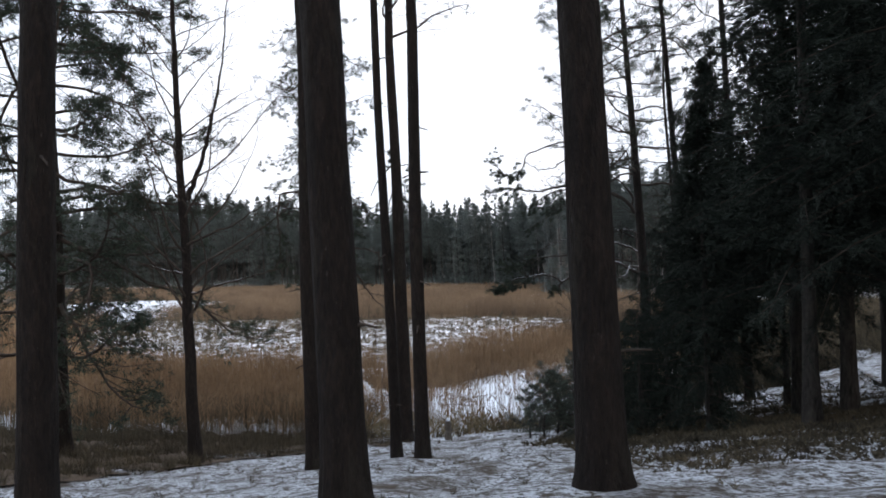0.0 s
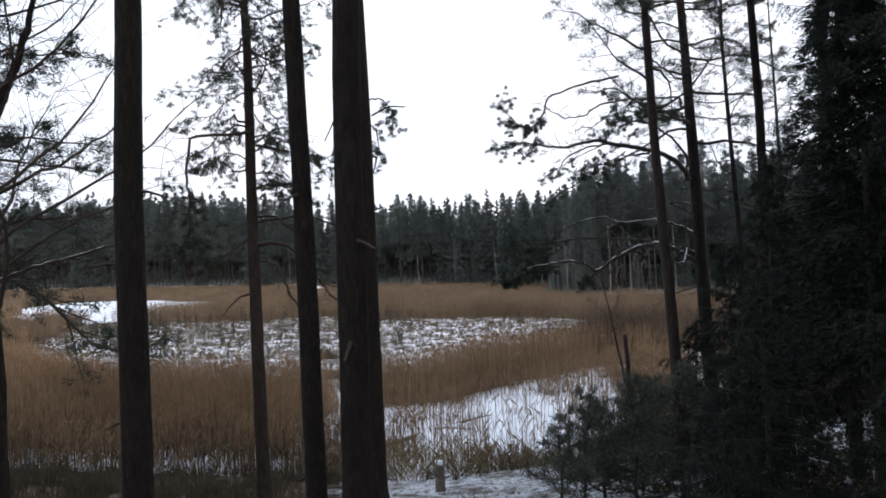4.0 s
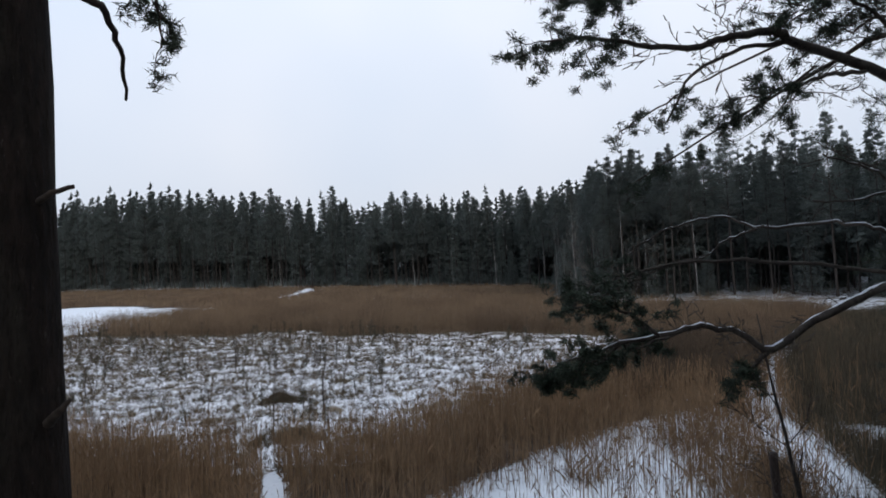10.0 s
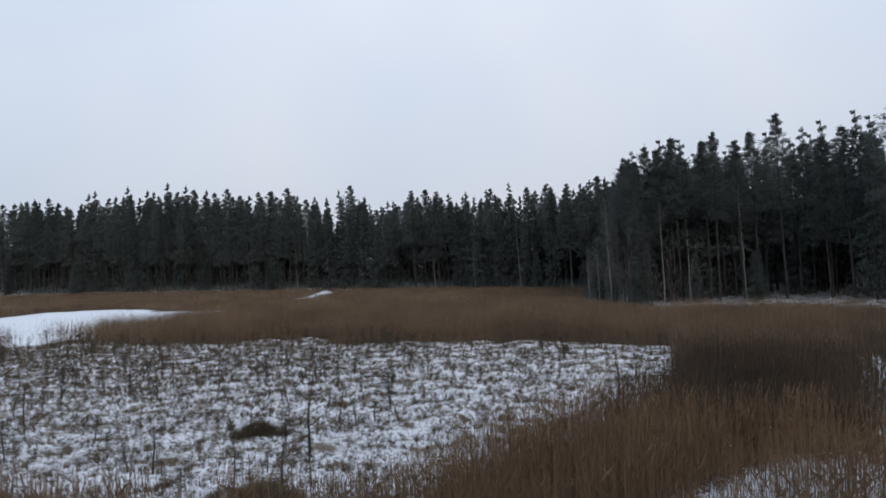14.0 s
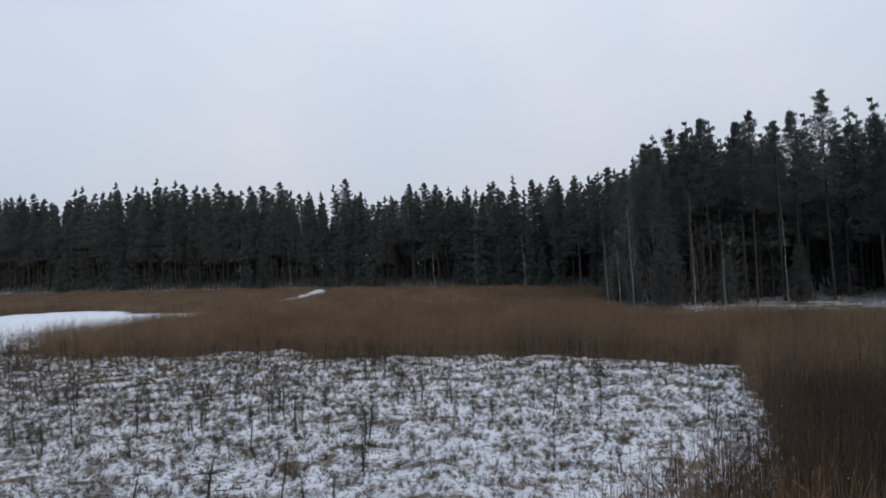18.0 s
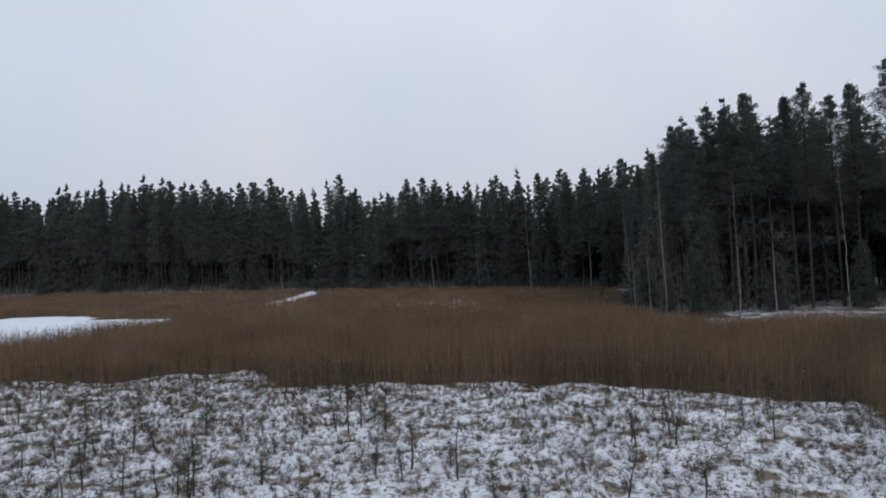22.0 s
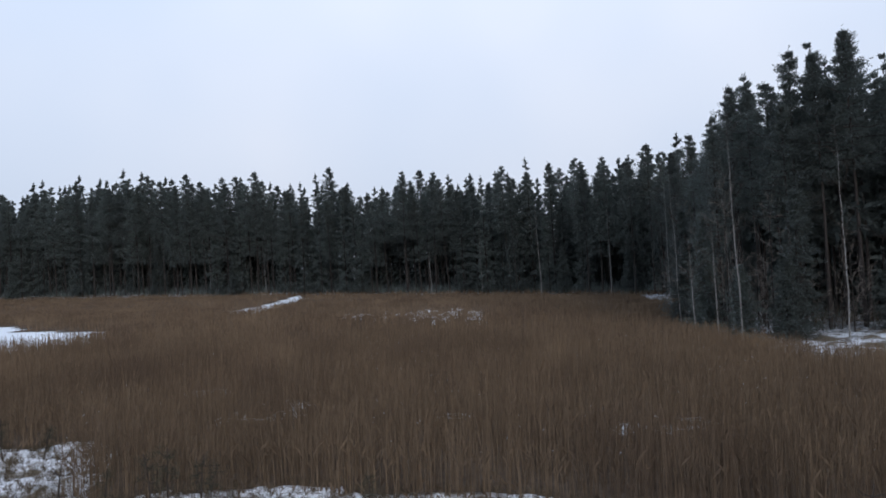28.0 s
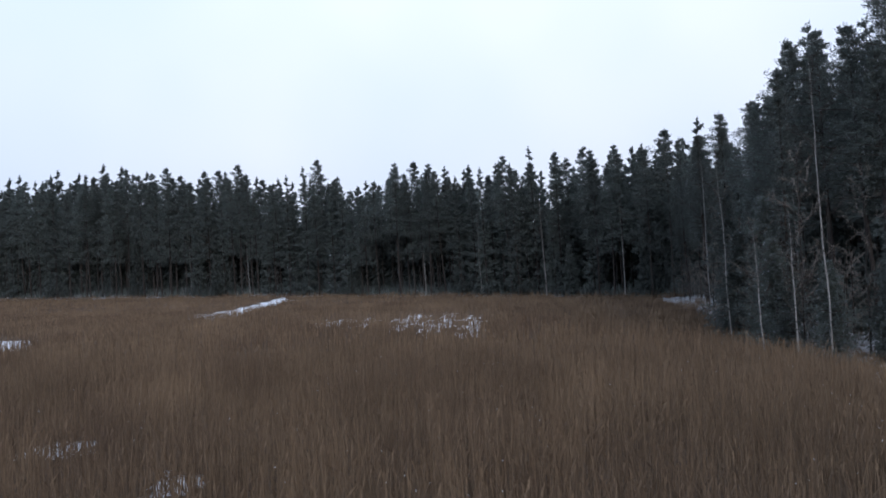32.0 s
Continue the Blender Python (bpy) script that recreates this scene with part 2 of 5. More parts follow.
def tube(acc, pts, radii, sides=6, rough=0.0, cap=True):
    """A tapered tube along pts."""
    p = np.asarray(pts, float)
    r = np.asarray(radii, float)
    t = np.gradient(p, axis=0)
    t /= np.linalg.norm(t, axis=1)[:, None] + 1e-9
    ref = np.where(np.abs(t[:, 2:3]) > 0.9, np.array([[1.0, 0, 0]]), np.array([[0, 0, 1.0]]))
    if np.abs(t[:, 2]).mean() > 0.6:
        ref = np.tile([[1.0, 0, 0]], (len(p), 1))
    else:
        ref = np.tile([[0.1, 0.1, 1.0]], (len(p), 1))
    a = np.cross(t, ref)
    a /= np.linalg.norm(a, axis=1)[:, None] + 1e-9
    b = np.cross(t, a)
    ang = np.linspace(0, 2 * np.pi, sides, endpoint=False)
    ring = a[:, None] * np.cos(ang)[None, :, None] + b[:, None] * np.sin(ang)[None, :, None]
    rr = r[:, None] * np.ones(sides)[None]
    if rough:
        rr = rr * (1 + rough * rng.normal(0, 1, rr.shape))
    v = p[:, None] + ring * rr[..., None]
    m = len(p)
    i, j = np.meshgrid(np.arange(m - 1), np.arange(sides), indexing="ij")
    j2 = (j + 1) % sides
    q = np.stack([i * sides + j, i * sides + j2, (i + 1) * sides + j2, (i + 1) * sides + j], -1).reshape(-1, 4)
    f = np.concatenate([q[:, [0, 1, 2]], q[:, [0, 2, 3]]])
    v = v.reshape(-1, 3)
    if cap:
        v = np.concatenate([v, p[-1:]])
        k = (m - 1) * sides
        f = np.concatenate([f, [[k + s, k + (s + 1) % sides, m * sides] for s in range(sides)]])
    acc.add(v, f)


def tufts(acc, pos, way, k=10, length=0.1, width=0.006, spread=0.8, droop=0.0, puff=0.0):
    """k needles at each place, fanned round its way."""
    pos, way = np.asarray(pos, float).reshape(-1, 3), np.asarray(way, float).reshape(-1, 3)
    n = len(pos)
    if not n:
        return
    d = way[:, None] + spread * rng.normal(0, 0.6, (n, k, 3))
    d[..., 2] -= droop
    d /= np.linalg.norm(d, axis=-1, keepdims=True) + 1e-9
    side = np.cross(d, rng.normal(0, 1, (n, k, 3)))
    side /= np.linalg.norm(side, axis=-1, keepdims=True) + 1e-9
    ln = length * rng.uniform(0.6, 1.25, (n, k, 1))
    base = pos[:, None] + rng.normal(0, 0.12 * length + puff, (n, k, 3)) * [1, 1, 0.7]
    v = np.stack([base - side * width, base + d * ln, base + side * width], 2).reshape(-1, 3)
    acc.add(v, np.arange(n * k * 3).reshape(-1, 3))


def unit(v):
    v = np.asarray(v, float)
    return v / (np.linalg.norm(v) + 1e-9)


def limb_line(start, way, length, steps=9, wiggle=0.12, bend=0.0):
    """A crooked line that starts along way; bend lifts or lowers it on the way."""
    p, d, out = np.array(start, float), unit(way), []
    h = length / steps
    for s in range(steps + 1):
        out.append(p.copy())
        d = unit(d + rng.normal(0, wiggle, 3) + np.array([0, 0, bend]))
        p = p + d * h
    return np.array(out)


def grow_limb(wood, leaf, start, way, length, radius, k=9, needle=0.09, width=0.006, twigs=9, bare=0.25, bend=0.0, wiggle=0.13, droop=0.0, density=1.0, sub=0.42, sides=5, steps=9, fine=True, puff=0.0):
    """A pine limb: crooked main line, twigs on both sides, tufts along the twigs."""
    line = limb_line(start, way, length, steps, wiggle, bend)
    tube(wood, line, np.linspace(radius, radius * 0.22, len(line)), sides, 0.05)
    pos, dirs = [], []
    for s in np.linspace(bare, 0.98, twigs):
        x = s * (len(line) - 1)
        i = min(int(x), len(line) - 2)
        p0 = line[i] + (line[i + 1] - line[i]) * (x - i)
        fwd = unit(line[i + 1] - line[i])
        side = unit(np.cross(fwd, [0, 0, 1])) * (1 if rng.random() < 0.5 else -1)
        w = fwd * rng.uniform(0.3, 0.9) + side * rng.uniform(0.4, 1.1) + np.array([0, 0, rng.uniform(-0.35, 0.5) - droop])
        ln = length * sub * rng.uniform(0.5, 1.1) * (1.15 - 0.75 * s)
        tw = limb_line(p0, w, ln, 4 if fine else 2, 0.2, -droop * 0.15)
        if fine:
            tube(wood, tw, np.linspace(max(radius * 0.3, 0.006), 0.004, len(tw)), 3, 0, False)
        m = max(2, int(round(7 * density))) if density > 0 else 1
        for u in rng.uniform(0.35, 1.0, m):
            y = u * (len(tw) - 1)
            j = min(int(y), len(tw) - 2)
            q = tw[j] + (tw[j + 1] - tw[j]) * (y - j)
            dd = unit(tw[j + 1] - tw[j] + rng.normal(0, 0.5, 3))
            e = q + dd * ln * rng.uniform(0.05, 0.22)
            if fine and rng.random() < 0.5:
                tube(wood, [q, e], [0.004, 0.003], 3, 0, False)
            pos.append(e)
            dirs.append(dd)
    if density > 0 and len(pos):
        tufts(leaf, pos, dirs, k, needle, width, 0.9, droop * 0.8, puff)
    return line


# ---- plan ----
LAKE = [(-13, 22.6), (-6, 21.3), (0, 20.6), (4, 22.0), (7, 24.0), (10.5, 27.5), (15, 35), (21, 45), (26, 57), (29.5, 65), (29, 72), (24, 78.5), (18.5, 81.2), (15.4, 80.4), (14.9, 84.5),
        (13.8, 92), (15, 102), (19, 122), (22, 143), (12, 153), (-5, 166), (-36, 187), (-75, 204), (-112, 217), (-150, 228), (-190, 215), (-200, 150), (-150, 80), (-90, 40), (-40, 26)]
BOG = [(-31, 60), (-28, 50), (-21, 40.5), (-15, 35.8), (-10, 34.2), (-6.2, 32.6), (-4.6, 31.8), (-3.4, 32.4), (-1.8, 32.4), (-0.6, 34.7), (1.2, 37), (3.2, 39), (5.5, 41.5),
       (7.4, 43.2), (8.8, 46.2), (9.9, 49.5), (10.9, 54), (12.6, 58.4), (9.5, 60.2), (5, 63), (0.8, 64.2), (-4.5, 65), (-8.6, 64.3), (-9.6, 66.8), (-10.8, 69.3), (-14.4, 69.2), (-17, 67), (-23, 68.5), (-30, 71), (-33.5, 68)]
NEAR_ICE = [(-2.7, 28.3), (-2.9, 24.5), (-2.6, 20), (4, 20), (9.5, 26.4), (11.2, 30), (11.6, 33.5), (10.6, 37), (9, 36.6), (6, 34.3), (3.6, 31.9), (2.2, 30.4), (0.6, 28.4)]
POND = [(-45, 72), (-35, 70.5), (-28.5, 84), (-29, 100), (-34, 112), (-44, 114), (-49, 122), (-61, 125), (-66, 120), (-66, 108)]
POND_B = [(-34, 67.5), (-28, 70.5), (-29, 73), (-36, 71)]
PATCH_A = [(-7.5, 127), (-6.5, 112), (-2, 104), (1.5, 103), (1.2, 119), (-2, 128)]
PATCH_B = [(-14.5, 125), (-13.5, 116), (-8, 115), (-8, 125)]
PATH_FAR = [(-33, 132.5), (-26.5, 130.5), (-28.5, 146), (-29.5, 158), (-31, 170), (-36, 187), (-38, 187), (-34.5, 168), (-33, 156), (-32, 146)]
SHORE_SNOW = [(14.8, 79.8), (17.5, 82.2), (22, 83), (28, 80.5), (31, 72), (31, 64), (36, 62), (42, 69), (38, 78), (31, 86.6), (24, 87.6), (18.4, 87.4), (16.4, 84)]
THIN_A = [(-13, 77.8), (-9.5, 77.6), (-9.4, 79.6), (-13, 79.5)]
THIN_D = [(-1.2, 71.5), (0.3, 71.5), (0.2, 73.3), (-1.1, 73.2)]
THIN_C = [(4.2, 69.4), (6.9, 69.0), (6.7, 71.5), (4.4, 71.2)]
THIN_B = [(-7.8, 72.6), (-5.0, 72.4), (-5.2, 75.2), (-7.6, 75.4)]
TRAIL = [(-2.6, 27.6), (-3.3, 30.0), (-4.2, 32.6)]
CHANNEL = [(9.7, 27.3), (10.4, 30), (11.1, 33.3), (12.0, 36.6), (14.0, 41), (15.7, 44.5), (19.1, 50.6), (20.5, 53.5)]


def inside(poly, x, y):
    p = np.asarray(poly, float)
    q = np.roll(p, -1, 0)
    x, y = np.asarray(x, float), np.asarray(y, float)
    out = np.zeros(x.shape, bool)
    for (x0, y0), (x1, y1) in zip(p, q):
        hit = ((y0 > y) != (y1 > y)) & (x < (x1 - x0) * (y - y0) / (y1 - y0 + 1e-12) + x0)
        out ^= hit
    return out


def edge_distance(poly, x, y, closed=True):
    p = np.asarray(poly, float)
    d = np.full(np.shape(x), 1e9)
    for a, b in zip(p if closed else p[:-1], np.roll(p, -1, 0) if closed else p[1:]):
        ab = b - a
        t = np.clip(((x - a[0]) * ab[0] + (y - a[1]) * ab[1]) / (ab @ ab), 0, 1)
        d = np.minimum(d, np.hypot(x - a[0] - t * ab[0], y - a[1] - t * ab[1]))
    return d


def waves(x, y, scale, seed):
    """Smooth noise of about -1 to 1."""
    g = np.random.default_rng(seed)
    z = np.zeros(np.shape(x))
    for _ in range(9):
        a, f, ph = g.uniform(0, 6.283), g.uniform(0.5, 1.6) / scale, g.uniform(0, 6.283)
        z += np.sin(6.283 * f * (x * np.cos(a) + y * np.sin(a)) + ph)
    return z / 4.0


def ragged(poly, x, y, by=0.3, scale=2.2):
    """Inside a shape with an uneven border."""
    return inside(poly, x + by * waves(x, y, scale, 41) + 0.3 * by * waves(x, y, 0.7, 43), y + by * waves(x, y, scale, 42) + 0.3 * by * waves(x, y, 0.7, 44))


def ground_z(x, y):
    x, y = np.asarray(x, float), np.asarray(y, float)
    d = np.where(inside(LAKE, x, y), -1, 1) * edge_distance(LAKE, x, y)
    home = np.clip(1 - (y - 26) / 14, 0, 1) * np.clip((x + 60) / 30, 0, 1)
    near = (0.232 * np.clip(d, 0, 17.2) + 0.02 * np.clip(d - 17.2, 0, 40)) * (1 - 0.035 * np.clip(-x, 0, 4))
    far = 0.45 * (1 - np.exp(-np.clip(d, 0, 400) / 2.5)) + 0.035 * np.clip(d, 0, 60)
    far = far + np.clip((y - 120) / 60, 0, 1) * np.clip((20 - x) / 90, 0, 1.2) * 0.30 * np.clip(d - 3, 0, 45)
    z = near * home + far * (1 - home)
    z = np.where(d < 0, -0.35 * np.clip(-d / 0.8, 0, 1), z)
    return z + np.where(d > 0, np.clip(d, 0, 1) * (0.05 * waves(x, y, 2.2, 5) + 0.025 * waves(x, y, 0.8, 6)), 0)


def ground_at(x, y):
    return float(ground_z(np.array([x]), np.array([y]))[0])


def sheet(name, xs, ys, zfun, mat, keep=None):
    gx, gy = np.meshgrid(xs, ys, indexing="ij")
    v = np.stack([gx, gy, zfun(gx, gy)], -1).reshape(-1, 3)
    ny = len(ys)
    i, j = np.meshgrid(np.arange(len(xs) - 1), np.arange(ny - 1), indexing="ij")
    a = (i * ny + j).ravel()
    if keep is not None:
        cx, cy = (gx[:-1, :-1] + gx[1:, 1:]) / 2, (gy[:-1, :-1] + gy[1:, 1:]) / 2
        a = a[keep(cx, cy).ravel()]
    q = np.stack([a, a + ny, a + ny + 1, a + 1], -1)
    acc = Acc()
    acc.add(v, np.concatenate([q[:, [0, 1, 2]], q[:, [0, 2, 3]]]))
    return new(name, acc.mesh(name, mat, True))


def spaced(*runs):
    return np.unique(np.concatenate([np.arange(a, b, s) for a, b, s in runs]).round(4))


ground = sheet("ground", spaced((-3000, -200, 250), (-200, -30, 6), (-30, 34, 0.5), (34, 200, 6), (200, 3001, 250)),
               spaced((-3000, -20, 250), (-20, -4, 2), (-4, 26, 0.4), (26, 100, 1.2), (100, 260, 4), (260, 3001, 250)), ground_z, M_floor)
tagged(ground, "forest floor of needles and litter dusted with snow", "ground", kind="structure")
ice = sheet("frozen_lake", spaced((-202, -30, 3), (-30, 32, 0.6)), spaced((19, 60, 0.6), (60, 232, 3)),
            lambda x, y: 0.02 * waves(x, y, 3.0, 8), M_ice, lambda x, y: inside(LAKE, x, y) | (edge_distance(LAKE, x, y) < 1.2))
tagged(ice, "frozen lake surface under a thin cover of snow", "frozen lake", kind="structure")
bog = sheet("bog_ground", spaced((-36, 15, 0.28)), spaced((30, 74, 0.28)),
            lambda x, y: 0.10 + 0.07 * waves(x, y, 2.4, 11) + 0.06 * waves(x, y, 0.9, 12) - 0.25 * np.clip(edge_distance(BOG, x, y) - 0.3, 0, 1) * ~inside(BOG, x, y),
            M_bog, lambda x, y: inside(BOG, x, y) | (edge_distance(BOG, x, y) < 1.0))
tagged(bog, "hummocky bog with snow between tufts of brown sedge", "bog", kind="structure")

shore = sheet("snowy_shore", spaced((14, 44, 0.5)), spaced((61, 89, 0.5)), lambda x, y: np.maximum(ground_z(x, y), 0.0) + 0.05 + 0.04 * waves(x, y, 1.6, 15), M_shore,
              lambda x, y: ragged(SHORE_SNOW, x, y, 0.8, 3.0))
tagged(shore, "open snow on the shore before the wood", "snowy shore", kind="structure")


# ---- trees ----
LEAN = -0.030


def join(acc, other, m):
    """Adds another collection's triangles under the transform m."""
    if other.n:
        v, f = np.concatenate(other.v), np.concatenate(other.f)
        a = np.array(m)
        acc.add(v @ a[:3, :3].T + a[:3, 3], f)


def pine_shape(seed, height, r0, crown_from, limbs=26, reach=2.6, k=9, needle=0.11, width=0.006, density=1.0, twigs=9, lean=LEAN, near=True, top_reach=0.3,
               az=None, sag=0.0, bend=0.03, sides=16, crown_to=0.98, steps=9, low=1.0, tilt=0.0, sub=0.42, rise=0.5, fine=None, puff=0.0, wiggle=0.13):
    """Trunk, limbs and needles of a conifer, each limb by itself, standing at the origin."""
    global rng
    keep, rng = rng, np.random.default_rng(seed + 100)
    rings = 44 if near else 8
    zz = np.linspace(0, 1, rings) ** (1.3 if near else 1.0) * height
    knots = np.linspace(0, height, 7)
    damp = np.array([0, 0.3, 1, 1, 1, 1, 1]) * (0.04 if near else 0.12)
    axis = np.stack([lean * zz + np.interp(zz, knots, rng.normal(0, 1, 7) * damp), np.interp(zz, knots, rng.normal(0, 1, 7) * damp), zz], -1)
    rad = r0 * (1 - 0.88 * (zz / height) ** 1.15) * (1 + 0.45 * np.exp(-zz / 0.22))
    trunk, parts = Acc(), []
    tube(trunk, axis, rad, sides if near else 5, 0.022 if near else 0.0)
    for i in range(limbs):
        u = (i + rng.random()) / limbs
        z = height * (crown_from + (crown_to - crown_from) * u)
        a = i * 2.4 + rng.uniform(-0.5, 0.5) if az is None else rng.uniform(*az)
        prof = np.sin(np.pi * min(1.0, 0.22 * low + 0.30 + 0.5 * u)) * (1 - top_reach) + top_reach if low < 2 else (1 - u) * (1 - top_reach) + top_reach
        ln = reach * prof * rng.uniform(0.65, 1.15)
        w = (math.cos(a), math.sin(a), rng.uniform(-0.1, 0.3) + rise * u - sag + tilt)
        wood, leaf = Acc(), Acc()
        p = (np.interp(z, zz, axis[:, 0]), np.interp(z, zz, axis[:, 1]), z)
        grow_limb(wood, leaf, p, w, ln, max(0.012, 0.2 * np.interp(z, zz, rad) + 0.006 * ln), k, needle, width, twigs, 0.2, bend, wiggle, sag, density, sub, 5 if near and fine is None else 3, steps, near if fine is None else fine, puff)
        parts.append((wood, leaf))
    rng = keep
    return trunk, parts, (zz, axis, rad)


def set_tree(name, shape, m, label, category, bark, needles, group="", wood_mat=None, split=False):
    """A tree as a thing: trunk and crown, or trunk and limb by limb."""
    trunk, parts, _ = shape
    top = new(name)
    top.matrix_basis = m
    part("trunk", trunk.mesh("trunk", bark, True), top)
    if split:
        for wood, leaf in parts:
            bo = part("branch", wood.mesh("branch", wood_mat or M_twig), top)
            if leaf.n:
                part("foliage", leaf.mesh("foliage", needles), bo)
    else:
        wood, leaf = Acc(), Acc()
        for w, l in parts:
            join(wood, w, Matrix())
            join(leaf, l, Matrix())
        tagged(part("limbwork", wood.mesh("limbwork", wood_mat or M_twig), top), kind="stuff")
        if leaf.n:
            tagged(part("crown", leaf.mesh("crown", needles), top), kind="stuff")
    return tagged(top, label, category, group)


def foot(x, y, z_ref=5.2, lean=LEAN):
    """Where a leaning trunk that passes (x, y) at height z_ref stands on the ground."""
    z = ground_at(x, y)
    return x - lean * (z_ref - z), y, z - 0.06


def stick(top, pts, r0, r1, mat, name="branch", label="", twig_len=0.0, needle_tufts=0, snow=False, seed=0, leaf_from=0.45):
    """A limb of a standing tree along world points, with side twigs and tufts of needles."""
    global rng
    keep, rng = rng, np.random.default_rng(seed + 900)
    o = np.array(top.matrix_basis.translation)
    p = np.asarray(pts, float) - o
    t = np.linspace(0, 1, len(p))
    u = np.linspace(0, 1, len(p) * 4)
    line = np.stack([np.interp(u, t, p[:, c]) for c in range(3)], -1)
    line[1:-1] = (line[:-2] + 2 * line[1:-1] + line[2:]) / 4
    line[1:] += rng.normal(0, min(0.010, 0.004 * np.abs(np.diff(p, axis=0)).sum()), (len(line) - 1, 3))
    wood, leaf = Acc(), Acc()
    rad = np.linspace(r0, r1, len(line))
    tube(wood, line, rad, 7, 0.04)
    if twig_len:
        for s in range(int(len(line) * min(leaf_from, 0.3)), len(line)):
            for _ in range(2 if needle_tufts > 0.7 and s % 2 else 1):
                d = unit(line[s] - line[s - 1]) * 0.8 + rng.normal(0, 0.6, 3)
                grow_limb(wood, leaf, line[s], d, twig_len * rng.uniform(0.5, 1.4), max(r1 * 0.55, 0.004), 21, 0.050, 0.0040, 4, 0.35, 0.0, 0.2, 0.0, 0.55 * needle_tufts * (s >= len(line) * leaf_from), 0.5, 4, 6, True, 0.014)
    ob = part(name, wood.mesh(name, mat), top, label)
    if leaf.n:
        part("foliage", leaf.mesh("foliage", M_pine), ob)
    if snow:
        cap = Acc()
        tube(cap, line[:-3] + np.array([0, 0, 1]) * rad[:-3, None] * 0.75, rad[:-3] * 0.5 * rng.uniform(0.5, 1.1, len(line) - 3), 6)
        part("snow_strip", cap.mesh("snow_strip", M_snowcap, True), ob, "thin strip of snow lying on the limb")
    rng = keep
    return ob


# trunks beside the way: x, y at eye height, height, radius, lean
NEAR = [(0.24, 4.19, 19, 0.135, -0.030), (1.85, 4.44, 20, 0.150, -0.012), (-2.23, 5.23, 20, 0.140, 0.012), (-1.15, 9.80, 18, 0.105, -0.008), (-0.03, 10.1, 16, 0.080, -0.022), (0.44, 9.17, 18, 0.095, -0.010)]
near_pines = []
for i, (x, y, h, r, ln) in enumerate(NEAR):
    sh = pine_shape(i, h, r, 0.66, 22, 2.8, k=6, needle=0.22, width=0.012, density=0.8, twigs=6, lean=ln, sides=26, steps=6)
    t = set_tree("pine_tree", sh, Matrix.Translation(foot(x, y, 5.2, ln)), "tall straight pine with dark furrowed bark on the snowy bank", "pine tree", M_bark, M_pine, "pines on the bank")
    near_pines.append(t)
    g = np.random.default_rng(i + 5)
    for n in range(6):
        z = g.uniform(0.8, 8.0)
        a = g.uniform(0, 6.283)
        zz, axis, rad = sh[2]
        rr = float(np.interp(z, zz, rad))
        b = np.array(t.location) + [np.interp(z, zz, axis[:, 0]), np.interp(z, zz, axis[:, 1]), z]
        d = np.array([math.cos(a), math.sin(a), g.uniform(-0.3, 0.3)])
        stick(t, [b + d * rr * 0.7, b + d * (rr + 0.04), b + d * (rr + g.uniform(0.08, 0.22)) + [0, 0, -0.03]], 0.014, 0.006, M_twig, "branch_stub", "short dead branch stub", seed=n)

# the thick pine at the foot of the bank
sh = pine_shape(21, 19, 0.165, 0.50, 26, 2.8, k=11, needle=0.075, width=0.004, density=0.7, twigs=9, puff=0.015, lean=-0.012, sides=26)
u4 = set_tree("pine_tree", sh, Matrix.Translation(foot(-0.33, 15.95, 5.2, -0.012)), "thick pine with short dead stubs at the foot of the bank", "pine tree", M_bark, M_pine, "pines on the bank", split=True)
for n, (pts, r) in enumerate([([(-0.24, 16.05, 6.68), (-0.19, 16.35, 6.70), (-0.26, 16.65, 6.60), (-0.35, 16.9, 6.42)], 0.022), ([(-0.22, 15.9, 5.77), (-0.13, 15.85, 5.80), (-0.05, 15.85, 5.82)], 0.014),
                              ([(-0.2, 15.9, 4.93), (-0.13, 15.85, 4.98), (-0.08, 15.85, 5.03)], 0.022), ([(-0.45, 15.9, 6.95), (-0.53, 15.9, 6.75), (-0.54, 15.9, 6.55)], 0.020),
                              ([(-0.45, 15.85, 7.6), (-0.75, 15.8, 7.3), (-0.95, 15.8, 6.9)], 0.022), ([(-0.2, 15.9, 7.3), (0.1, 15.8, 7.42), (0.35, 15.8, 7.40)], 0.018)]):
    stick(u4, pts, r, 0.008, M_twig, "dead_branch", "bare dead branch", seed=n)
for n, pts in enumerate([[(-0.3, 16.05, 7.6), (-0.12, 16.5, 7.72), (0.0, 16.9, 7.66), (0.06, 17.0, 7.5), (0.0, 17.0, 7.2)], [(-0.3, 16.05, 7.2), (-0.22, 16.6, 7.25), (-0.22, 17.0, 7.0), (-0.2, 17.0, 6.72)], [(-0.36, 16.05, 7.9), (-0.5, 16.5, 7.95), (-0.62, 16.8, 7.8)]]):
    stick(u4, pts, 0.014, 0.006, M_twig, "branch", "", 0.19, 0.5, False, n + 40, 0.3)

